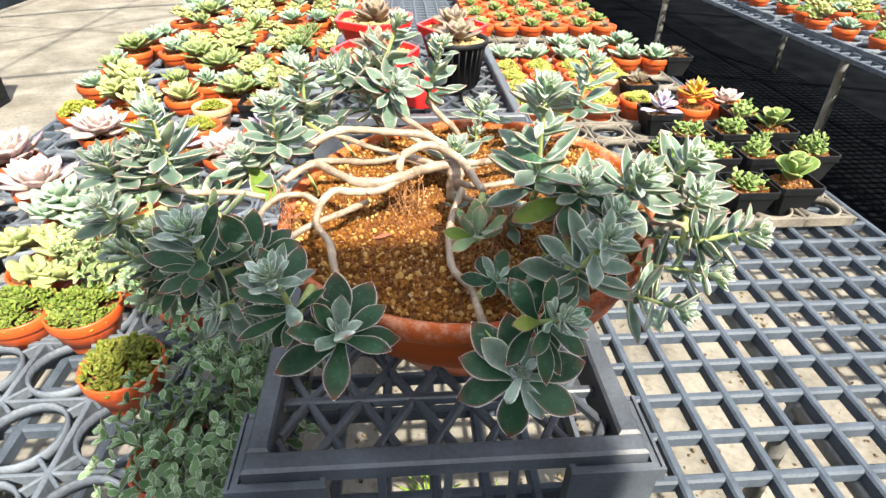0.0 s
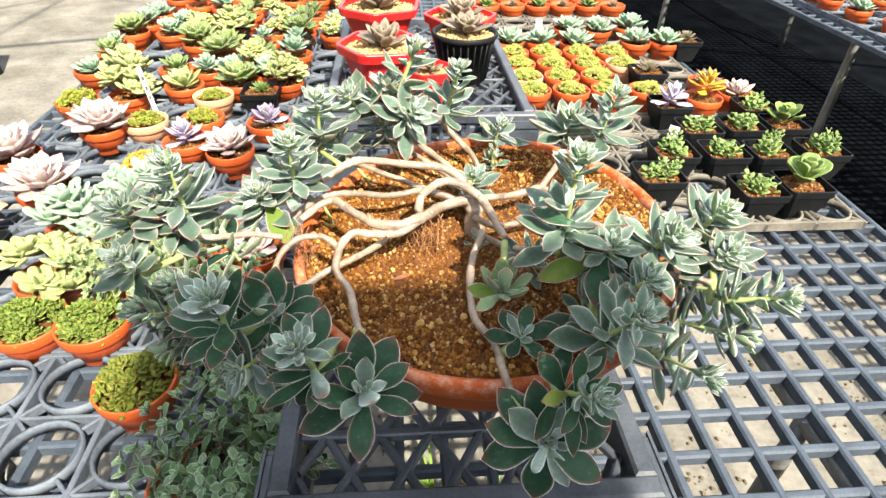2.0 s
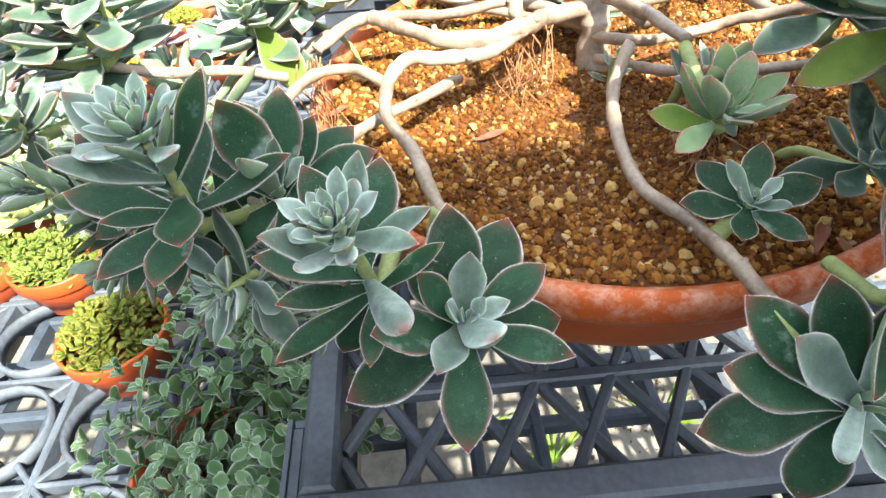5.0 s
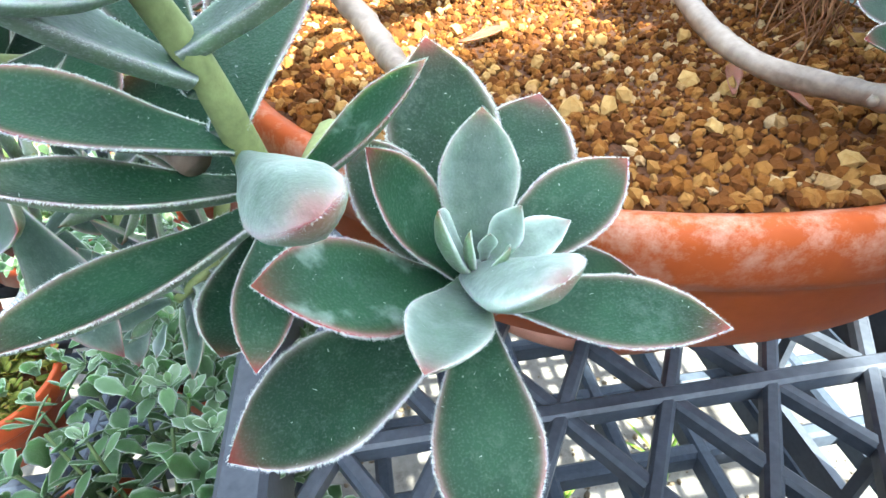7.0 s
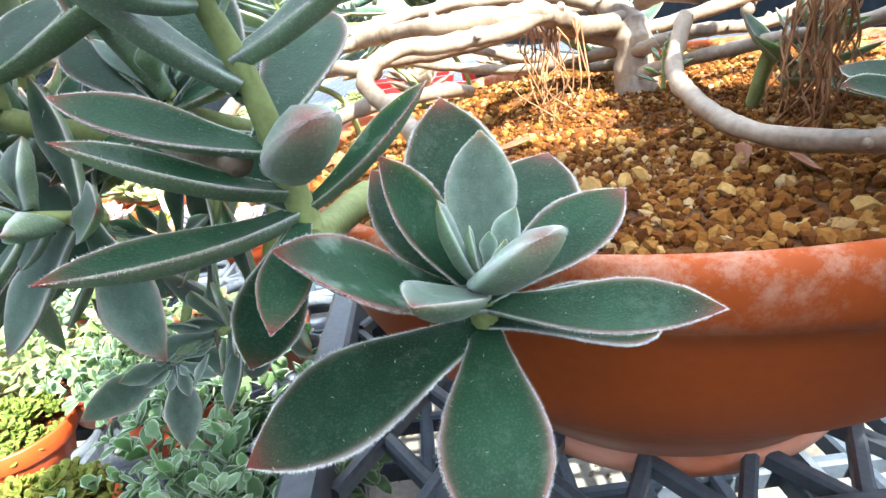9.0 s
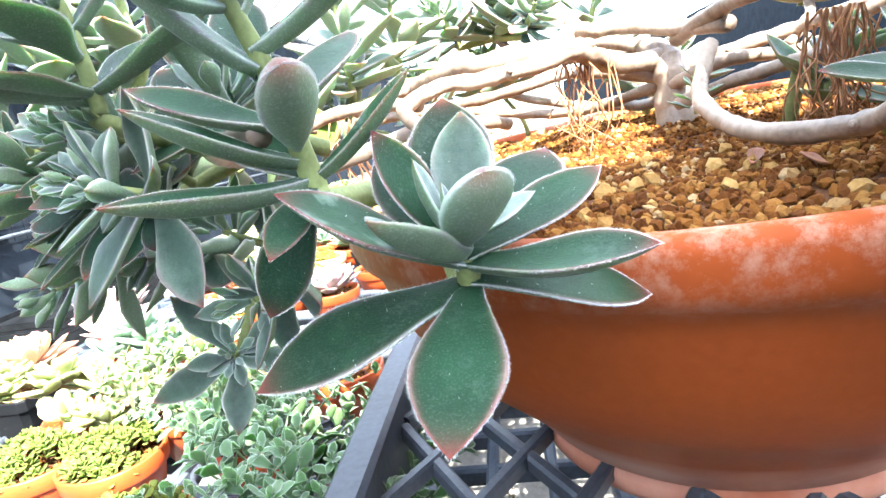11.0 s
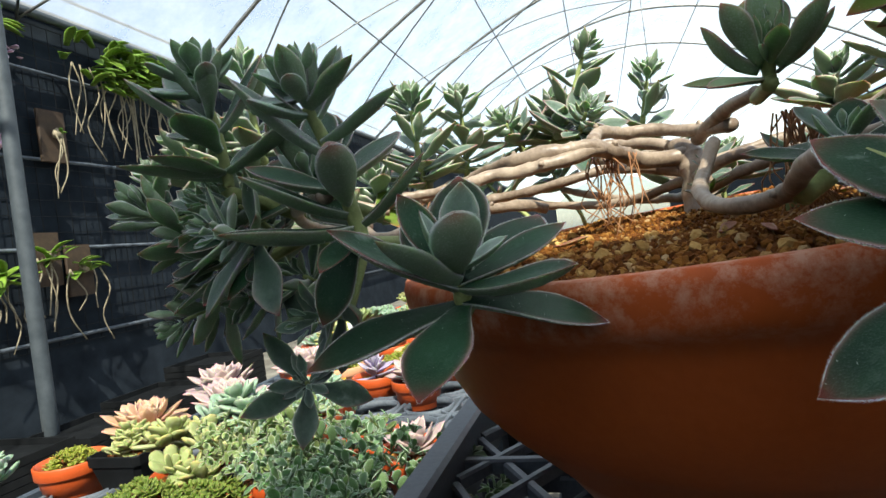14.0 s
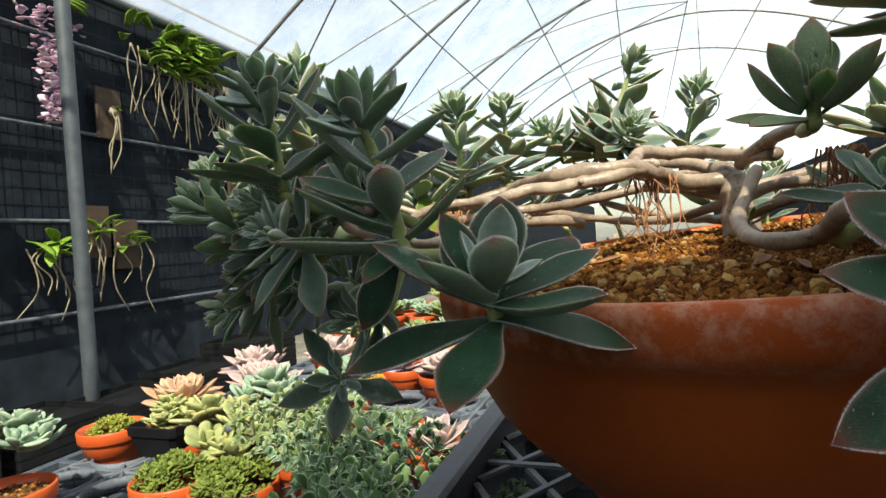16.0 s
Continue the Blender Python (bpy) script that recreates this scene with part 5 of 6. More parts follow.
def stack_mesh(seed, stems=8, tiers=4, L=0.0122, material=None):
    rand = random.Random(seed)
    ps = []
    for s in range(stems):
        a, r = s * 137.5 + rand.uniform(-20, 20), 0.019 * math.sqrt((s + 0.3) / stems)
        base = pose(r * math.cos(radians(a)), r * math.sin(radians(a)), 0, rand.uniform(-16, 16), rand.uniform(-16, 16), rand.uniform(0, 90))
        for t in range(tiers + rand.randint(-1, 1)):
            for q in range(2):
                ps.append((base @ leaf_pose(t * 90 + q * 180, 22 + 6 * t, 0.001, 0.0058 * t, L * (1 - 0.1 * t) * rand.uniform(0.9, 1.1), 0, 1.25), 0.2 + 0.1 * t))
    return leafy_mesh("stacked_foliage", ps, CHUNK, material or M_GREEN)


M_TWIG = surface("green_twig", (0.05, 0.08, 0.025), (0.12, 0.17, 0.06), 90, 900, 0.7, bumps=0.4)


def bush_stems(stems, R, tall, parent, m):
    """The upright stems inside a bushy plant."""
    for s in range(0, stems, 2):
        a, r = s * 137.5, R * math.sqrt((s + 0.5) / stems)
        base = m @ pose(0.4 * r * math.cos(radians(a)), 0.4 * r * math.sin(radians(a)), 0, 0, 0, a) @ pose(0, 0, 0, 0, 12 + 38 * r / R, 0)
        link_mesh("stem", *tube_data([base @ Vector((0, 0, 0)), base @ Vector((0.001, 0.001, tall * 0.4)), base @ Vector((0, 0, tall * 0.78))], 0.0013, 0.0006, 5, 2), M_TWIG, parent)


def bush_mesh(seed, stems=26, L=0.024, R=0.05, tall=0.09, material=None):
    rand = random.Random(seed)
    ps = []
    for s in range(stems):
        a, r = s * 137.5, R * math.sqrt((s + 0.5) / stems)
        lean = 12 + 38 * r / R
        base = pose(0.4 * r * math.cos(radians(a)), 0.4 * r * math.sin(radians(a)), 0, 0, 0, a) @ pose(0, 0, 0, 0, lean, 0)
        h = tall * rand.uniform(0.75, 1.05)
        nodes = 5
        for t in range(nodes):
            for q in range(2):
                u = (t + 1) / nodes
                ps.append((base @ leaf_pose(t * 90 + q * 180 + rand.uniform(-15, 15), 10 + 40 * u + rand.uniform(-20, 16), 0.001, h * (0.2 + 0.8 * u), L * (1.1 - 0.55 * u) * rand.uniform(0.75, 1.2), rand.uniform(-15, 15), 1.0), 0.05 + 0.5 * u ** 2))
        for q in range(5):
            ps.append((base @ leaf_pose(q * 137.5 + 40, 35 + 10 * q, 0.0005, h * 1.01, L * (0.42 - 0.05 * q), 0, 1.0), 0.75))
    return leafy_mesh("foliage", ps, OVAL, material or M_FELT)


R_FLAT = [rosette_mesh(1, 26, 0.046), rosette_mesh(2, 34, 0.052, 2, 70), rosette_mesh(3, 22, 0.044, 12, 72)]
R_LOOSE = [rosette_mesh(4, 16, 0.036, -6, 60, lift=0.025), rosette_mesh(5, 20, 0.034, 10, 66, lift=0.02)]
CLUMPS = [clump_mesh(11, 120, 0.0315, 0.016, 0.0076), clump_mesh(12, 100, 0.031, 0.014, 0.0082)]
SEEDL = [clump_mesh(13, 80, 0.027, 0.012, 0.0065, M_MOSS, 7), clump_mesh(14, 66, 0.026, 0.012, 0.007, M_MOSS, 7)]
STACKS = [stack_mesh(15), stack_mesh(16, 9, 3), stack_mesh(17, 7, 5)]
SPOON = [rosette_mesh(18, 12, 0.034, 28, 74, M_GREEN, [leaf_data(W=0.72, T=0.12, bend=0.1, cup=0.3, stations=7, around=8, base=0.25, tip=0.6, fat=0.75)], 0.02)]
CLUSTER = [clump_mesh(19, 14, 0.032, 0.03, 0.023, M_LIME, 12), clump_mesh(20, 10, 0.03, 0.032, 0.028, M_LIME, 14)]
SPIKY = [rosette_mesh(21, 34, 0.027, 15, 80, M_BROWN, [leaf_data(W=0.2, T=0.14, bend=0.1, cup=0.2, stations=5, around=5, base=0.8, tip=3)], 0.01)]


def mesh_of(data, material, smooth=True, name="pot"):
    ob = link_mesh(name, *data, material, smooth=smooth)
    me = ob.data
    bpy.data.objects.remove(ob)
    return me


def round_pot(r=0.036, h=0.041):
    k = r / 0.036
    return lathe([(0.0, 0.0), (0.026 * k, 0.0), (0.0275 * k, 0.002), (0.0315 * k, h - 0.014), (0.0345 * k, h - 0.0135), (0.0355 * k, h - 0.012), (0.0362 * k, h - 0.001), (0.0355 * k, h), (0.034 * k, h), (0.033 * k, h - 0.012), (0.028 * k, 0.006), (0.0, 0.006)], 28)


def square_pot(s=0.033, h=0.048):
    def ring(a, z, c=0.005):
        b = a - c
        return [(b, -a, z), (a, -b, z), (a, b, z), (b, a, z), (-b, a, z), (-a, b, z), (-a, -b, z), (-b, -a, z)]
    rings = [ring(s * 0.7, 0), ring(s * 0.72, 0.002), ring(s * 0.95, h - 0.011), ring(s * 1.0, h - 0.0105), ring(s * 1.02, h - 0.001), ring(s * 1.01, h), ring(s * 0.95, h), ring(s * 0.92, h - 0.01), ring(s * 0.7, 0.006)]
    v = [p for r in rings for p in r]
    f = [(8 * j + i, 8 * j + (i + 1) % 8, 8 * j + 8 + (i + 1) % 8, 8 * j + 8 + i) for j in range(len(rings) - 1) for i in range(8)]
    return v, f + [tuple(reversed(range(8))), tuple(range(len(v) - 8, len(v)))]


POT_R = mesh_of(round_pot(), M_TERRA)
POT_P = mesh_of(round_pot(), M_PALEPOT)
POT_S = mesh_of(square_pot(), M_BLACK, False)


def soil_disc(r, seed):
    n = 24
    v = [(0, 0, 0.001)] + [(r * q * math.cos(6.2832 * k / n), r * q * math.sin(6.2832 * k / n), 0.0012 * noise.noise(Vector((k * 0.9, q * 5, seed)))) for q in (0.5, 1.0) for k in range(n)]
    f = [(0, 1 + k, 1 + (k + 1) % n) for k in range(n)] + [(1 + k, 1 + n + k, 1 + n + (k + 1) % n, 1 + (k + 1) % n) for k in range(n)]
    return mesh_of((v, f), M_SOIL, True, "soil")


SOIL_R, SOIL_S = soil_disc(0.0325, 1), soil_disc(0.030, 2)


def spot():
    r, a = 0.031 * math.sqrt(rng.random()), rng.uniform(0, 6.283)
    return r * math.cos(a), r * math.sin(a), 0.0, 1.0


GRIT_S = mesh_of(grains(170, spot, 0.0018, 0.0045), M_GRIT, False, "grit")
EYE0, RIMZ = Vector((0.0143, 0.0465, 1.0129)), 0.644
prand = random.Random(99)


def spread(x, y):
    """Plan points were taken at one rim height; carry them to the rim's true height."""
    k = (EYE0.z - RIMZ) / (EYE0.z - 0.665)
    return EYE0.x + (x - EYE0.x) * k, EYE0.y + (y - EYE0.y) * k


def potted(x, y, plant, material, label, pot="round", size=1.0, soil=True, z=0.602, group="small potted succulents", tilt=0.0, lift=0.0, carry=True):
    if carry:
        x, y = spread(x, y)
    t = thing("potted_succulent", label, "potted plant", pose(x, y, z, tilt, 0, 0) @ pose(0, 0, 0, 0, 0, YAW if pot == "square" else prand.uniform(0, 360)), group)
    h, me = (0.048, POT_S) if pot == "square" else (0.041, POT_P if pot == "pale" else POT_R)
    place("pot", me, t)
    place("soil", SOIL_S if pot == "square" else SOIL_R, t, m=pose(0, 0, h - 0.008))
    g = place("grit", GRIT_S, t, kind="stuff", m=pose(0, 0, h - 0.0075, 0, 0, prand.uniform(0, 360)) @ Matrix.Diagonal((0.93, 0.93, 1, 1)))
    p = place(plant.name.split(".")[0], plant, t, kind="stuff", m=pose(0, 0, h - 0.006 + lift, prand.uniform(-7, 7), prand.uniform(-7, 7), prand.uniform(0, 360)) @ Matrix.Diagonal((size, size, size, 1)))
    if material is not None:
        p.material_slots[0].link = "OBJECT"
        p.material_slots[0].material = material
    return t


PINK_L = "broad pink-grey rosette in a terracotta plastic pot"
BLUE_L = "pale blue-green rosette in a terracotta plastic pot"
LIME_L = "yellow-green clustered succulent in a terracotta plastic pot"
SEDUM_L = "low mat of tiny green leaves in a terracotta plastic pot"
SEED_L = "small light green rosettes on grit in a terracotta pot"
STACK_L = "chunky bright green stacked leaves in a black square pot"
SPOON_L = "rounded spoon-leaved green succulent in a black square pot"

for x, y, s in ((-0.617, 0.762, 1.15), (-0.545, 0.861, 1.1), (-0.525, 0.681, 1.1), (-0.328, 0.802, 0.9)):
    potted(x, y, R_FLAT[1], M_PINK, PINK_L, size=s, lift=0.004)
potted(-0.402, 0.827, R_LOOSE[0], M_LILAC, "lilac spoon-leaved rosette in a terracotta plastic pot", size=1.0)
potted(-0.30, 0.90, R_LOOSE[1], M_LILAC, "lilac spoon-leaved rosette in a terracotta plastic pot", size=1.0)
potted(-0.636, 0.954, CLUMPS[0], M_YELLOW, LIME_L)
potted(-0.565, 0.988, CLUSTER[0], M_LIME, LIME_L, size=1.25)
potted(-0.492, 0.889, SEEDL[0], M_YELLOW, "few small yellow plants in a pale clay pot", pot="pale")
potted(-0.425, 0.750, CLUMPS[1], M_ORANGE, "orange-yellow bead-leaved succulent in a terracotta pot")
potted(-0.408, 0.907, SEEDL[1], M_YELLOW, LIME_L)
potted(-0.424, 0.999, CLUMPS[1], M_YELLOW, "yellow-green mat in a pale clay pot", pot="pale", size=0.7)
potted(-0.491, 1.039, R_FLAT[2], M_LIME, "light green rosette in a terracotta plastic pot")
potted(-0.432, 1.127, R_FLAT[0], M_BLUE, BLUE_L, size=0.9)
potted(-0.359, 1.116, R_FLAT[0], M_BLUE, BLUE_L, size=1.05)
potted(-0.345, 1.015, SPIKY[0], M_GREEN, "small spiky rosette in a black square pot", pot="square", size=0.8)
potted(-0.60, 1.06, CLUSTER[1], M_LIME, LIME_L, size=1.2)
potted(-0.437, 0.601, CLUSTER[1], M_BLUE, "pale blue-green leafy cluster in a terracotta pot", size=1.15)
potted(-0.395, 0.665, CLUSTER[0], M_BLUE, "pale blue-green leafy cluster in a terracotta pot", size=1.2)
potted(-0.416, 0.511, CLUSTER[0], M_LIME, LIME_L, size=1.25)
potted(-0.424, 0.470, CLUMPS[0], M_SEDUM, SEDUM_L, carry=False)
potted(-0.339, 0.450, CLUMPS[0], M_SEDUM, SEDUM_L)
potted(-0.265, 0.380, CLUMPS[1], M_OLIVE, "low mat of yellow-green leaves in a terracotta plastic pot", size=1.05)
BUSH = [bush_mesh(31, 62, 0.0168, 0.047, 0.082), bush_mesh(32, 46, 0.0168, 0.05, 0.08), bush_mesh(33, 34, 0.0165, 0.045, 0.068)]
for x, y, me, n, R, tall in ((-0.179, 0.293, BUSH[0], 62, 0.047, 0.082), (-0.150, 0.395, BUSH[1], 40, 0.05, 0.08), (-0.245, 0.475, BUSH[2], 34, 0.045, 0.068), (-0.325, 0.520, BUSH[2], 34, 0.045, 0.068)):
    t = potted(x, y, me, M_FELT if x > -0.3 else M_SAGE, "grey-green felt-leaved bushy succulent spilling over its terracotta pot")
    foliage = [c for c in t.children if c.name.startswith("foliage")][0]
    # the growth leans away from its pot towards the crate
    shift = Matrix.Translation((0.032, 0.004, 0.0)) if me == BUSH[0] else Matrix()
    foliage.matrix_basis = t.matrix_basis.inverted() @ shift @ t.matrix_basis @ foliage.matrix_basis
    bush_stems(n, R, tall, t, foliage.matrix_basis.copy())
# rows further back on the same side
for j in range(14):
    for i in range(7):
        x_b, y_b = -0.60 + 0.0775 * i, 1.16 + 0.08 * j
        c = B @ Vector((x_b + prand.uniform(-0.012, 0.012), y_b + prand.uniform(-0.01, 0.01), 0))
        if c.x > -0.33 and c.y < 1.25 or -0.2 < x_b and y_b < 1.42 or j == 0 and i < 4 or prand.random() < 0.13:
            continue
        k = prand.randrange(6)
        potted(c.x, c.y, (R_FLAT[0], CLUSTER[0], R_FLAT[2], CLUSTER[1], R_LOOSE[1], R_FLAT[1])[k], (M_BLUE, M_LIME, M_SAGE, M_LIME, M_BLUE, M_SAGE)[k], (BLUE_L, LIME_L, "fresh green rosette in a terracotta plastic pot", LIME_L, BLUE_L, LIME_L)[k], pot="square" if prand.random() < 0.12 else "round", size=prand.uniform(0.78, 1.05), lift=prand.uniform(0, 0.014), carry=False)

# black square pots
for x, y, k in ((0.319, 0.842, 0), (0.383, 0.928, 1), (0.394, 0.847, 1), (0.456, 0.943, 0), (0.464, 0.852, 2), (0.547, 0.866, 2), (0.403, 0.743, 1), (0.278, 0.769, 0), (0.51, 1.025, 1)):
    potted(x, y, STACKS[k], None, STACK_L, pot="square")
potted(0.529, 0.955, SPOON[0], None, SPOON_L, pot="square", size=1.1)
potted(0.469, 0.759, SPOON[0], None, SPOON_L, pot="square", size=1.25)
potted(0.364, 1.022, R_LOOSE[0], M_LILAC, "white-lilac rosette in a black square pot", pot="square", size=1.05)
potted(0.367, 1.184, SPIKY[0], None, "small spiky rosette in a black square pot", pot="square")
potted(0.502, 1.396, SPIKY[0], None, "small spiky rosette in a black square pot", pot="square")
potted(0.438, 1.068, R_LOOSE[0], M_ORANGE, "orange and yellow upright rosettes in a terracotta pot", size=1.1, lift=0.015)
potted(0.47, 1.15, SPIKY[0], M_BROWN, "grey-brown spiky rosette in a terracotta pot", size=1.2)
potted(0.507, 1.095, R_FLAT[2], M_PINK, PINK_L, size=0.8)
for x, y, s in ((0.104, 1.359, 1), (0.175, 1.366, 1), (0.252, 1.363, 1.05), (0.39, 1.386, 1.05), (0.456, 1.392, 1), (0.398, 1.50, 1.1), (0.32, 1.47, 1.0), (0.25, 1.47, 1.0)):
    potted(x, y, R_FLAT[0], M_BLUE, BLUE_L, size=s)
for j in range(4):
    for i in range(4):
        x, y = 0.133 + 0.071 * i - 0.008 * j, 1.075 + 0.07 * j + 0.008 * i
        if i == 3 and j == 1:
            continue
        potted(x, y, SEEDL[(i + j) % 2], None, SEED_L, pot="pale" if (i, j) in ((0, 1), (3, 2)) else "round")
for j in range(9):
    for i in range(6):
        c = B @ Vector((0.26 + 0.0725 * i, 1.75 + 0.075 * j, 0))
        potted(c.x, c.y, (R_FLAT[2], SPIKY[0])[(i + j) % 2], (M_GREEN, M_BROWN)[(i + j) % 2], "small green rosette in a terracotta plastic pot", size=0.75, carry=False)
# across the aisle
for j in range(14):
    for i in range(4):
        c = B @ Vector((1.36 + 0.11 * i + prand.uniform(-0.03, 0.03), 1.35 + 0.12 * j, 0))
        potted(c.x, c.y, (R_FLAT[0], CLUSTER[1], CLUMPS[0])[(i + j) % 3], (M_BLUE, M_LIME, M_GREEN)[(i + j) % 3], "green succulent in a terracotta plastic pot across the aisle", carry=False)


# ---- larger pots behind the bowl ----
def red_pot(x, y, z, r, h, yaw, label, plant, material, size):
    """A flared six-sided red plastic pot."""
    t = thing("red_planter", label, "potted plant", pose(x, y, z, 0, 0, yaw), "red planters")

    def ring(rad, zz, n=6, per=3):
        res = []
        for i in range(n):
            for k in range(per):
                a = radians(360 / n * i + (-6 if k == 0 else 0 if k == 1 else 6))
                q = rad * (1.0 if k == 1 else 0.985)
                res.append((q * math.cos(a), q * math.sin(a), zz))
        return res
    rings = [ring(r * 0.62, 0), ring(r * 0.64, 0.002), ring(r * 0.9, h - 0.014), ring(r, h - 0.013), ring(r * 1.03, h - 0.001), ring(r * 1.02, h), ring(r * 0.93, h), ring(r * 0.9, h - 0.012), ring(r * 0.6, 0.01)]
    m = len(rings[0])
    v = [p for q in rings for p in q]
    f = [(m * j + i, m * j + (i + 1) % m, m * j + m + (i + 1) % m, m * j + m + i) for j in range(len(rings) - 1) for i in range(m)] + [tuple(reversed(range(m)))]
    link_mesh("pot", v, f, M_RED, t, "glossy red plastic pot", smooth=False)
    place("soil", SOIL_R, t, m=pose(0, 0, h - 0.012) @ Matrix.Diagonal((r * 0.88 / 0.0325, r * 0.88 / 0.0325, 1, 1)))
    place("grit", GRIT_L, t, "pale ochre grit", "stuff", pose(0, 0, h - 0.011) @ Matrix.Diagonal((r * 0.85 / 0.05, r * 0.85 / 0.05, 1, 1)))
    p = place("rosette", plant, t, kind="stuff", m=pose(0, 0, h - 0.008) @ Matrix.Diagonal((size, size, size, 1)))
    p.material_slots[0].link = "OBJECT"
    p.material_slots[0].material = material
    return t


def wide_spot():
    r, a = 0.05 * math.sqrt(rng.random()), rng.uniform(0, 6.283)
    return r * math.cos(a), r * math.sin(a), 0.0, 1.0


GRIT_L = mesh_of(grains(900, wide_spot, 0.0025, 0.006), M_SAND, False, "grit")
RED_L = "grey-brown rosette in a flared red plastic pot topped with grit"
red_pot(-0.118, 0.925, 0.7225, 0.066, 0.065, 12, RED_L, R_FLAT[2], M_BROWN, 1.0)
red_pot(-0.150, 1.145, 0.7225, 0.075, 0.065, 30, RED_L, R_FLAT[2], M_BROWN, 1.1)
red_pot(-0.005, 1.075, 0.7225, 0.060, 0.07, 6, RED_L, R_FLAT[2], M_BROWN, 1.0)
red_pot(-0.045, 0.868, 0.7225, 0.036, 0.05, 20, RED_L, R_LOOSE[1], M_BROWN, 0.6)

tall = thing("tall_black_pot", "tall black plastic pot with a grey-green rosette on the crate", "potted plant", pose(0.004, 0.965, 0.7225) @ Matrix.Diagonal((1, 1, 0.8, 1)))
v, f = lathe([(0.0, 0.0), (0.034, 0.0), (0.036, 0.003), (0.046, 0.082), (0.0495, 0.0825), (0.0505, 0.085), (0.0505, 0.091), (0.049, 0.092), (0.047, 0.092), (0.045, 0.082), (0.034, 0.01), (0.0, 0.01)], 40)
link_mesh("pot", v, f, M_BLACK, tall)
place("soil", SOIL_R, tall, m=pose(0, 0, 0.082) @ Matrix.Diagonal((1.36, 1.36, 1, 1)))
place("grit", GRIT_L, tall, kind="stuff", m=pose(0, 0, 0.083) @ Matrix.Diagonal((0.86, 0.86, 1, 1)))
p = place("rosette", R_FLAT[2], tall, kind="stuff", m=pose(0, 0, 0.088))
p.material_slots[0].link = "OBJECT"
p.material_slots[0].material = M_BROWN
for k in range(26):
    a = 2 * math.pi * k / 26
    v, f = tube_data([(0.0362 * math.cos(a), 0.0362 * math.sin(a), 0.006), (0.041 * math.cos(a), 0.041 * math.sin(a), 0.045), (0.0458 * math.cos(a), 0.0458 * math.sin(a), 0.08)], 0.0012, 0.0012, 5, 1)
    link_mesh("flute", v, f, M_BLACK, tall)

# pots by the aisle edge
potted(-0.628, 0.552, CLUMPS[1], M_YELLOW, "lime-green tufted succulent in a terracotta pot", size=0.75, carry=False)
potted(-0.556, 0.573, CLUSTER[1], M_LIME, "pale green clustered rosette in a black square pot", pot="square", size=0.62, carry=False)
potted(-0.608, 0.632, R_FLAT[1], M_PEACH, "large peach-pink rosette in a terracotta plastic pot", size=1.05, lift=0.006, carry=False)
potted(-0.548, 0.405, CLUSTER[0], M_BLUE, "tall pale blue-green leafy cluster in a terracotta pot", size=1.0, lift=0.03, carry=False)
potted(-0.235, 0.600, R_FLAT[2], M_PINK, PINK_L, size=0.8, carry=False)
potted(-0.290, 0.625, R_LOOSE[1], M_SAGE, "loose sage-green rosette in a terracotta plastic pot", size=0.8, carry=False)


# ---- plant tags ----
def tag(x, y, z, yaw, lean, w=0.016, h=0.024):
    t = thing("plant_tag", "small white plastic plant label stuck among the pots", "label", pose(x, y, z, lean, 0, yaw), "plant labels")
    link_mesh("card", *box_data(-w / 2, w / 2, -0.0004, 0.0004, 0, h), M_TAG, t, smooth=False)
    for k in range(3):
        link_mesh("print_line", *box_data(-w * 0.36, w * (0.36 - 0.12 * k), -0.0009, -0.0005, h * (0.72 - 0.2 * k), h * (0.80 - 0.2 * k)), M_INK, t, smooth=False)


for x, y, z, yaw, lean in ((0.472, 0.792, 0.615, 10, -40), (0.536, 0.835, 0.615, 5, -30), (0.470, 0.893, 0.615, 0, -30), (0.426, 1.030, 0.62, 12, -35), (0.357, 0.96, 0.63, -30, -20),
                           (0.30, 0.80, 0.615, -50, -15), (0.2, 1.62, 0.62, 0, -20)):
    tag(x, y, z, yaw, lean)
tag(-0.545, 1.02, 0.617, 75, -8, 0.010, 0.085)


# ---- bits on the soil ----
def dry_leaf(x, y, z, yaw, L, material):
    v, f, mp = leaf_data(L=L, W=L * 0.3, T=L * 0.06, bend=0.25, cup=0.6, stations=8, around=8)
    ob = link_mesh("dry_leaf", v, f, material, None, "shrivelled reddish dry leaf lying on the grit", leafmap=mp)
    tagged(ob, category="dry leaf", group="dry leaves")
    ob.matrix_basis = pose(x, y, z, 8, 4, yaw)


M_DRY = leaf_material("dry_leaf", (0.16, 0.05, 0.03), (0.32, 0.12, 0.07), (0.46, 0.24, 0.16), (0.3, 0.06, 0.04), 0.1)
for x, y, yaw, L in ((-0.040, 0.352, 15, 0.013), (0.012, 0.312, 70, 0.012), (0.024, 0.305, 100, 0.010), (-0.105, 0.385, 40, 0.012), (-0.075, 0.47, -30, 0.014), (0.085, 0.40, 20, 0.016), (0.062, 0.29, 60, 0.015), (0.075, 0.283, 110, 0.014), (0.05, 0.375, 0, 0.014)):
    dry_leaf(x, y, soil_z(x, y) + 0.003, yaw, L, M_DRY)

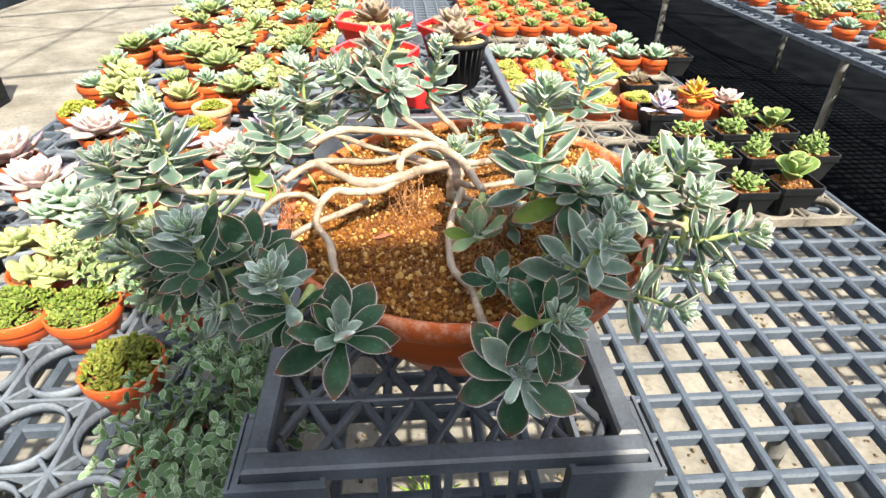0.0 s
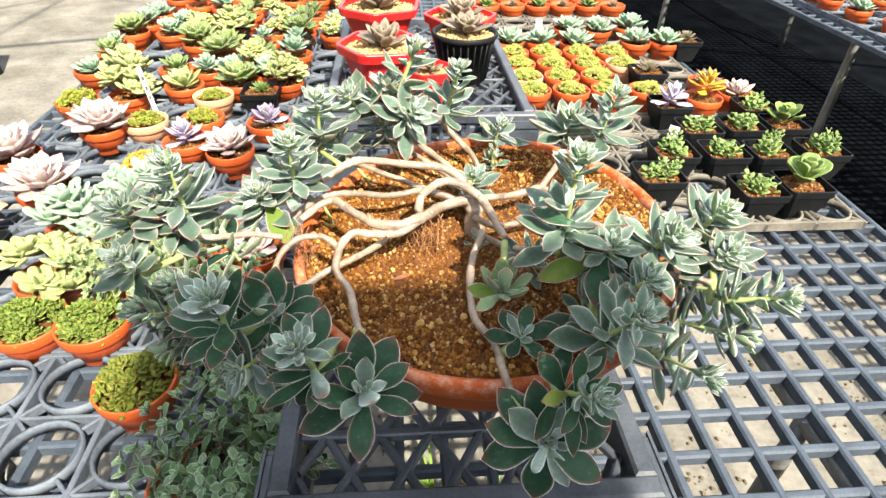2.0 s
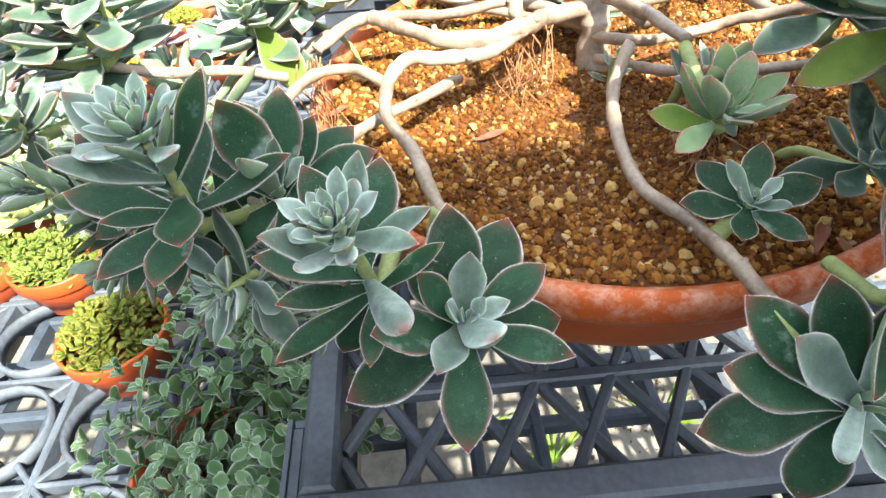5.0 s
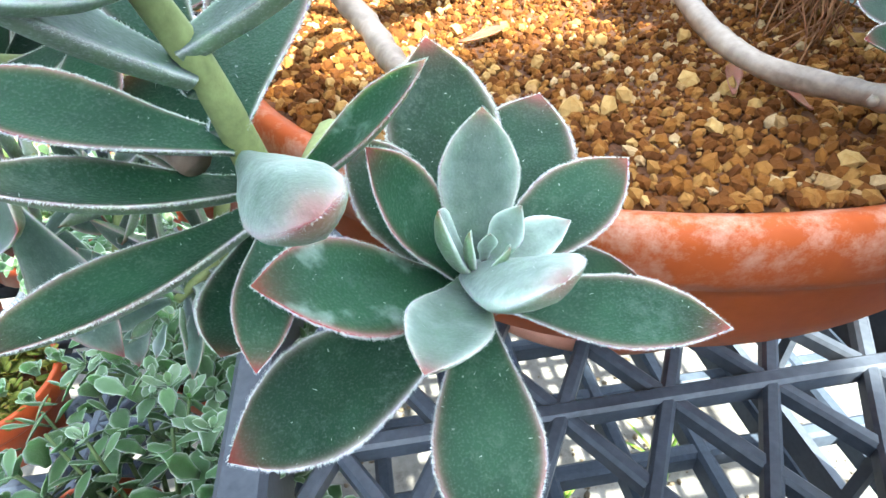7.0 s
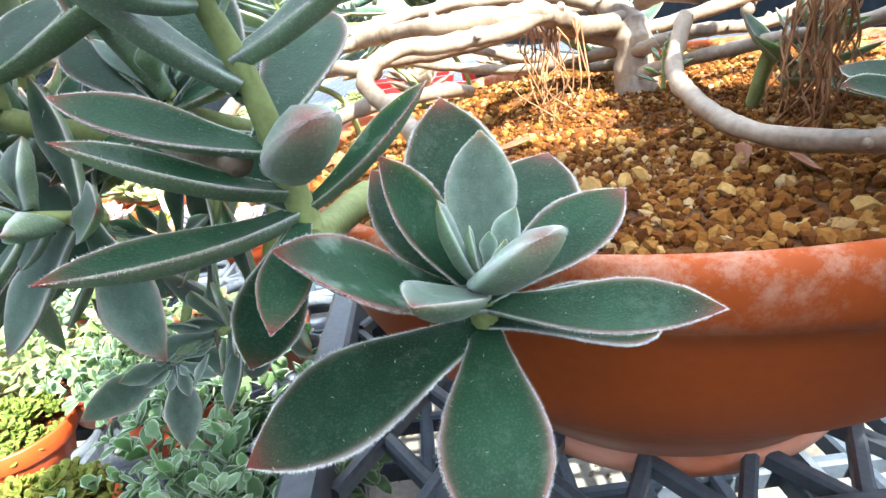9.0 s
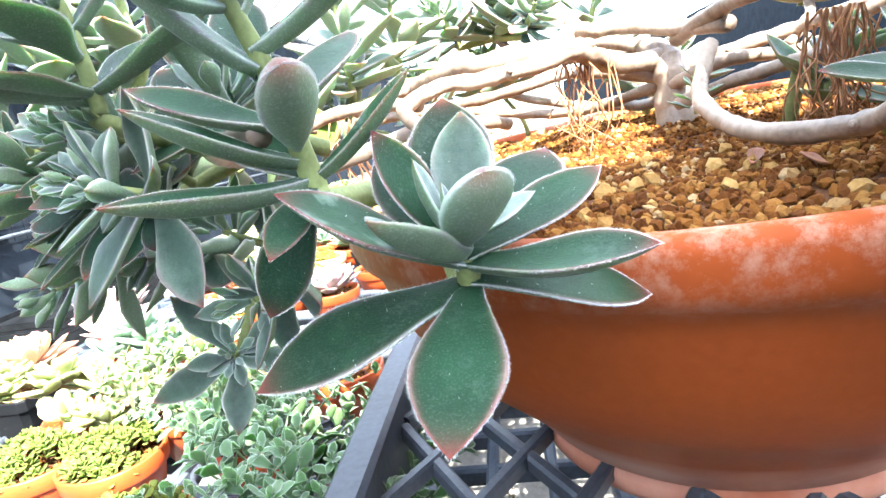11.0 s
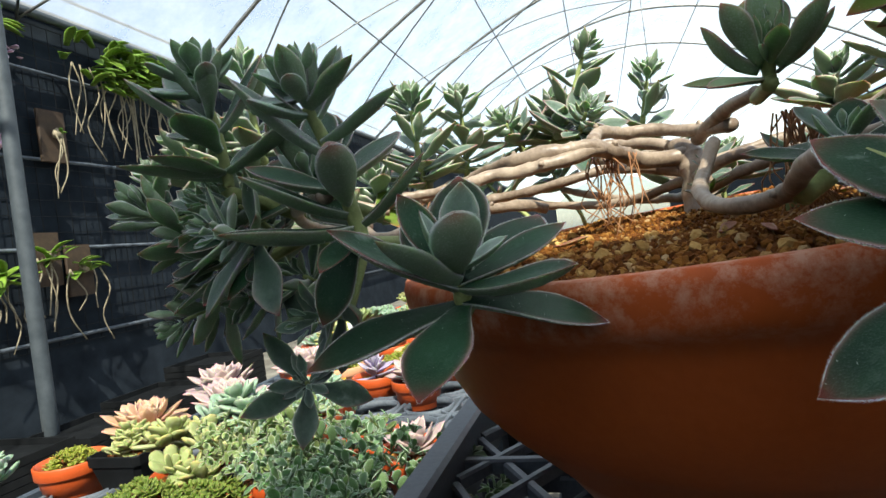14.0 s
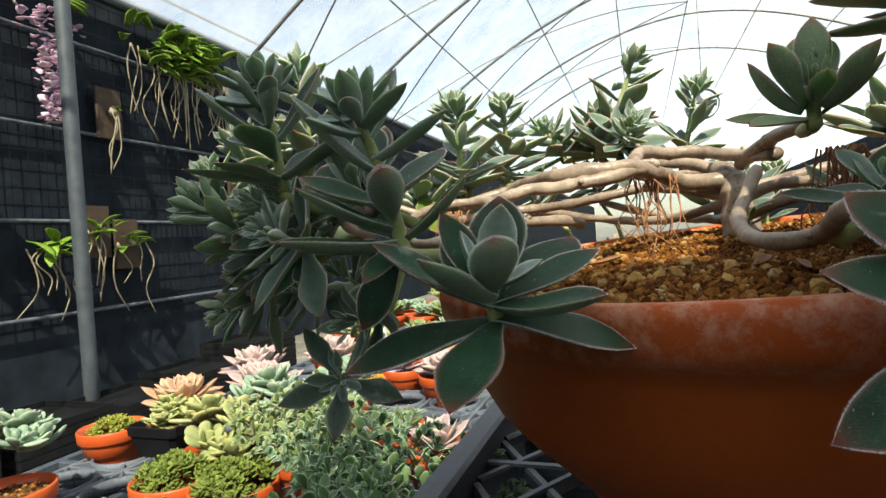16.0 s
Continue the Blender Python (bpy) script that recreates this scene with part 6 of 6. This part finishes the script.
# thready roots that hang from the branches to the soil
rr = random.Random(5)
for cx, cy, cz, n, sp in ((-0.020, 0.379, 0.849, 24, 0.010), (0.036, 0.332, 0.848, 26, 0.008), (0.046, 0.350, 0.846, 22, 0.009), (-0.1, 0.372, 0.842, 12, 0.008)):
    ch = []
    for k in range(n):
        x, y = cx + rr.gauss(0, sp * 0.4), cy + rr.gauss(0, sp * 0.3)
        e = (x + rr.gauss(0, sp * 0.6), y + rr.gauss(0, sp * 0.6), soil_z(x, y) + rr.uniform(-0.001, 0.008))
        ch.append(tube_data([(x, y, cz - 0.002), (x + rr.gauss(0, 0.002), y + rr.gauss(0, 0.002), cz * 0.65 + e[2] * 0.35), (x + rr.gauss(0, 0.003), y + rr.gauss(0, 0.003), cz * 0.3 + e[2] * 0.7), e], 0.00036, 0.00018, 4, 3))
    link_mesh("root_tuft", *join_data(ch), M_ROOT, planter, "thready reddish aerial roots", kind="stuff")

# ---- things along the side wall ----
M_BOARD = surface("dark_wood", (0.03, 0.018, 0.011), (0.075, 0.046, 0.028), 30, 300, 0.8, bumps=0.5)
M_FERN = leaf_material("orchid_leaf", (0.06, 0.12, 0.015), (0.17, 0.28, 0.035), (0.3, 0.42, 0.09), (0.15, 0.2, 0.03), 0.05, edge_amt=0.2)
M_AIR = surface("air_root", (0.18, 0.15, 0.10), (0.36, 0.31, 0.22), 60, 400, 0.85)
M_BLOOM = leaf_material("pink_bloom", (0.5, 0.3, 0.45), (0.66, 0.45, 0.6), (0.75, 0.6, 0.7), (0.6, 0.35, 0.5), 0.2)
STRAP = [leaf_data(W=0.42, T=0.05, bend=-0.35, cup=0.3, stations=6, around=6, base=0.5, fat=0.5)]


def wall_orchid(y, z, leaves, L, roots, root_len, board=False, seed=1, label="hanging orchid with green strap leaves and long bare roots"):
    rnd = random.Random(seed)
    t = thing("hanging_orchid", label, "orchid", B @ pose(WALL_X + 0.06, y, z) @ Matrix.Diagonal((1.4, 1.4, 1.4, 1)), "wall orchids")
    if board:
        link_mesh("board", *box_data(-0.03, -0.012, -0.065, 0.065, -0.12, 0.11, 0.004), M_BOARD, t, "dark wooden mounting board", smooth=False)
    ps = []
    for k in range(leaves):
        s = rnd.gauss(0, 0.032) * math.sqrt(leaves / 12)
        ps.append((Matrix.Translation((0.02, s, rnd.uniform(-0.018, 0.022) * math.sqrt(leaves / 6))) @ leaf_pose(rnd.uniform(-100, 100), rnd.uniform(-15, 50), 0, 0, L * rnd.uniform(0.7, 1.2), rnd.uniform(-20, 20)), rnd.random() * 0.3))
    v, f, mp = joined_leaves(ps, STRAP)
    link_mesh("strap_leaves", v, f, M_FERN, t, leafmap=mp, kind="stuff")
    for k in range(roots):
        a = rnd.uniform(-1, 1) * 0.1 * math.sqrt(leaves / 12 + 0.02)
        l = root_len * rnd.uniform(0.5, 1.0)
        v, f = tube_data([(0.02, a, 0), (0.03, a + rnd.gauss(0, 0.02), -l * 0.3), (0.02, a + rnd.gauss(0, 0.03), -l * 0.65), (0.02, a + rnd.gauss(0, 0.035), -l)], 0.004, 0.0025, 5, 4)
        link_mesh("root", v, f, M_AIR, t)
    bulb_v, bulb_f = lathe([(0.0, -0.02), (0.018, -0.012), (0.022, 0.0), (0.015, 0.018), (0.0, 0.03)], 12)
    link_mesh("bulb", [(x + 0.01, y2, zz) for x, y2, zz in bulb_v], bulb_f, M_AIR, t)


wall_orchid(3.51, 2.29, 150, 0.12, 34, 0.5, seed=2)
wall_orchid(2.90, 1.80, 2, 0.05, 3, 0.5, True, seed=3, label="bare orchid stub on a dark wooden board with a long root")
wall_orchid(2.75, 1.04, 8, 0.09, 4, 0.4, True, seed=4, label="small orchid on a dark wooden board with hanging roots")
wall_orchid(2.96, 0.96, 8, 0.09, 4, 0.35, True, seed=5, label="small orchid on a dark wooden board with hanging roots")
wall_orchid(2.42, 0.94, 14, 0.13, 8, 0.3, seed=6)
wall_orchid(4.07, 1.40, 6, 0.08, 6, 0.4, True, seed=7, label="small orchid on a dark wooden board with hanging roots")
wall_orchid(1.69, 1.62, 20, 0.14, 10, 0.4, seed=8)
wall_orchid(4.96, 1.75, 20, 0.14, 12, 0.5, seed=9)

bloom = thing("flowering_orchid", "hanging orchid with a long spray of pale pink flowers", "orchid", B @ pose(WALL_X + 0.07, 2.47, 2.26) @ Matrix.Diagonal((1.4, 1.4, 1.4, 1)), "wall orchids")
rb = random.Random(12)
ps = []
for k in range(230):
    u = rb.random()
    ps.append((Matrix.Translation((rb.gauss(0.02, 0.02), rb.gauss(0, 0.07 if u < 0.3 else 0.025) + (0.02 if u > 0.3 else 0), 0.03 - 0.46 * u)) @ leaf_pose(rb.uniform(0, 360), rb.uniform(-40, 60), 0, 0, rb.uniform(0.02, 0.035), 0, 1.8), rb.random()))
v, f, mp = joined_leaves(ps, TINY)
link_mesh("flower_spray", v, f, M_BLOOM, bloom, "dense pale pink flower spray", leafmap=mp, kind="stuff")
ps = [(Matrix.Translation((0.02, 0.05, 0.08)) @ leaf_pose(rb.uniform(-90, 90), rb.uniform(-10, 40), 0, 0, 0.12, 0), 0.2) for k in range(10)]
v, f, mp = joined_leaves(ps, STRAP)
link_mesh("strap_leaves", v, f, M_FERN, bloom, leafmap=mp, kind="stuff")

for k, (y, n) in enumerate(((2.42, 9), (2.83, 11), (2.02, 8), (1.60, 9), (1.18, 10))):
    st = thing("tray_stack", "stack of empty black plastic trays by the wall", "tray stack", B @ pose(-2.15, y, 0.002), "tray stacks")
    for i in range(n):
        z = i * 0.032
        data = join_data([box_data(-0.19, 0.19, -0.18, -0.172, z, z + 0.029), box_data(-0.19, 0.19, 0.172, 0.18, z, z + 0.029), box_data(-0.19, -0.182, -0.1719, 0.1719, z, z + 0.029), box_data(0.182, 0.19, -0.1719, 0.1719, z, z + 0.029), box_data(-0.1819, 0.1819, -0.1719, 0.1719, z, z + 0.004)])
        link_mesh("tray", *data, M_BLACK, st, smooth=False)

# a circulation fan far down the house
fan = thing("circulation_fan", "round grey circulation fan hung under the roof at rest", "fan", B @ pose(0.95, 9.0, 2.52) @ Matrix.Diagonal((0.9, 0.9, 0.9, 1)))
v, f = lathe([(0.23, -0.06), (0.24, -0.05), (0.24, 0.05), (0.23, 0.06), (0.225, 0.05), (0.225, -0.05), (0.23, -0.06)], 32)
link_mesh("shroud", [(x, z, y) for x, y, z in v], [tuple(reversed(q)) for q in f], M_STEEL, fan)
for k in range(3):
    m = pose(0, 0, 0, 0, 120 * k, 0)
    v, f = box_data(0.03, 0.2, -0.004, 0.004, -0.05, 0.05, 0.003)
    link_mesh("blade", [tuple(m @ (pose(0, 0, 0, 25, 0, 0) @ Vector(q))) for q in v], f, M_TRAY, fan, smooth=False)
v, f = lathe([(0.0, -0.05), (0.05, -0.04), (0.055, 0.04), (0.0, 0.05)], 16)
link_mesh("motor", [(x, z, y) for x, y, z in v], [tuple(reversed(q)) for q in f], M_TRAY, fan)
link_mesh("hanger", *tube_data([(0, 0, 0.24), (0, 0, 0.6), (0, 0, 1.67)], 0.008, 0.008, 6, 2), M_STEEL, fan)
for k in range(7):
    v, f = tube_data([(0.225 * math.cos(6.283 * i / 24) * (k + 1) / 8, -0.065, 0.225 * math.sin(6.283 * i / 24) * (k + 1) / 8) for i in range(25)], 0.002, 0.002, 4, 1)
    link_mesh("guard_ring", v, f, M_STEEL, fan)


# ---- weeds on the floor under the bench ----
def weed(x, y, seed):
    r3 = random.Random(seed)
    t = thing("weed_tuft", "small tuft of green weeds growing from the concrete", "weed", pose(x, y, 0.0), "weeds")
    for k in range(9):
        a = r3.uniform(0, 360)
        v, f, mp = leaf_data(L=r3.uniform(0.05, 0.10), W=0.006, T=0.002, bend=r3.uniform(-0.5, -0.1), cup=0.3, stations=7, around=6, base=0.6, fat=0.5)
        ob = link_mesh("blade", v, f, M_FERN, t, leafmap=mp)
        ob.matrix_basis = leaf_pose(a, r3.uniform(35, 75), 0.004, 0.0, 1.0)


for k, (x, y) in enumerate(((0.10, 0.62), (-0.02, 0.68), (0.30, 0.70), (-0.45, 0.75))):
    weed(x, y, 60 + k)
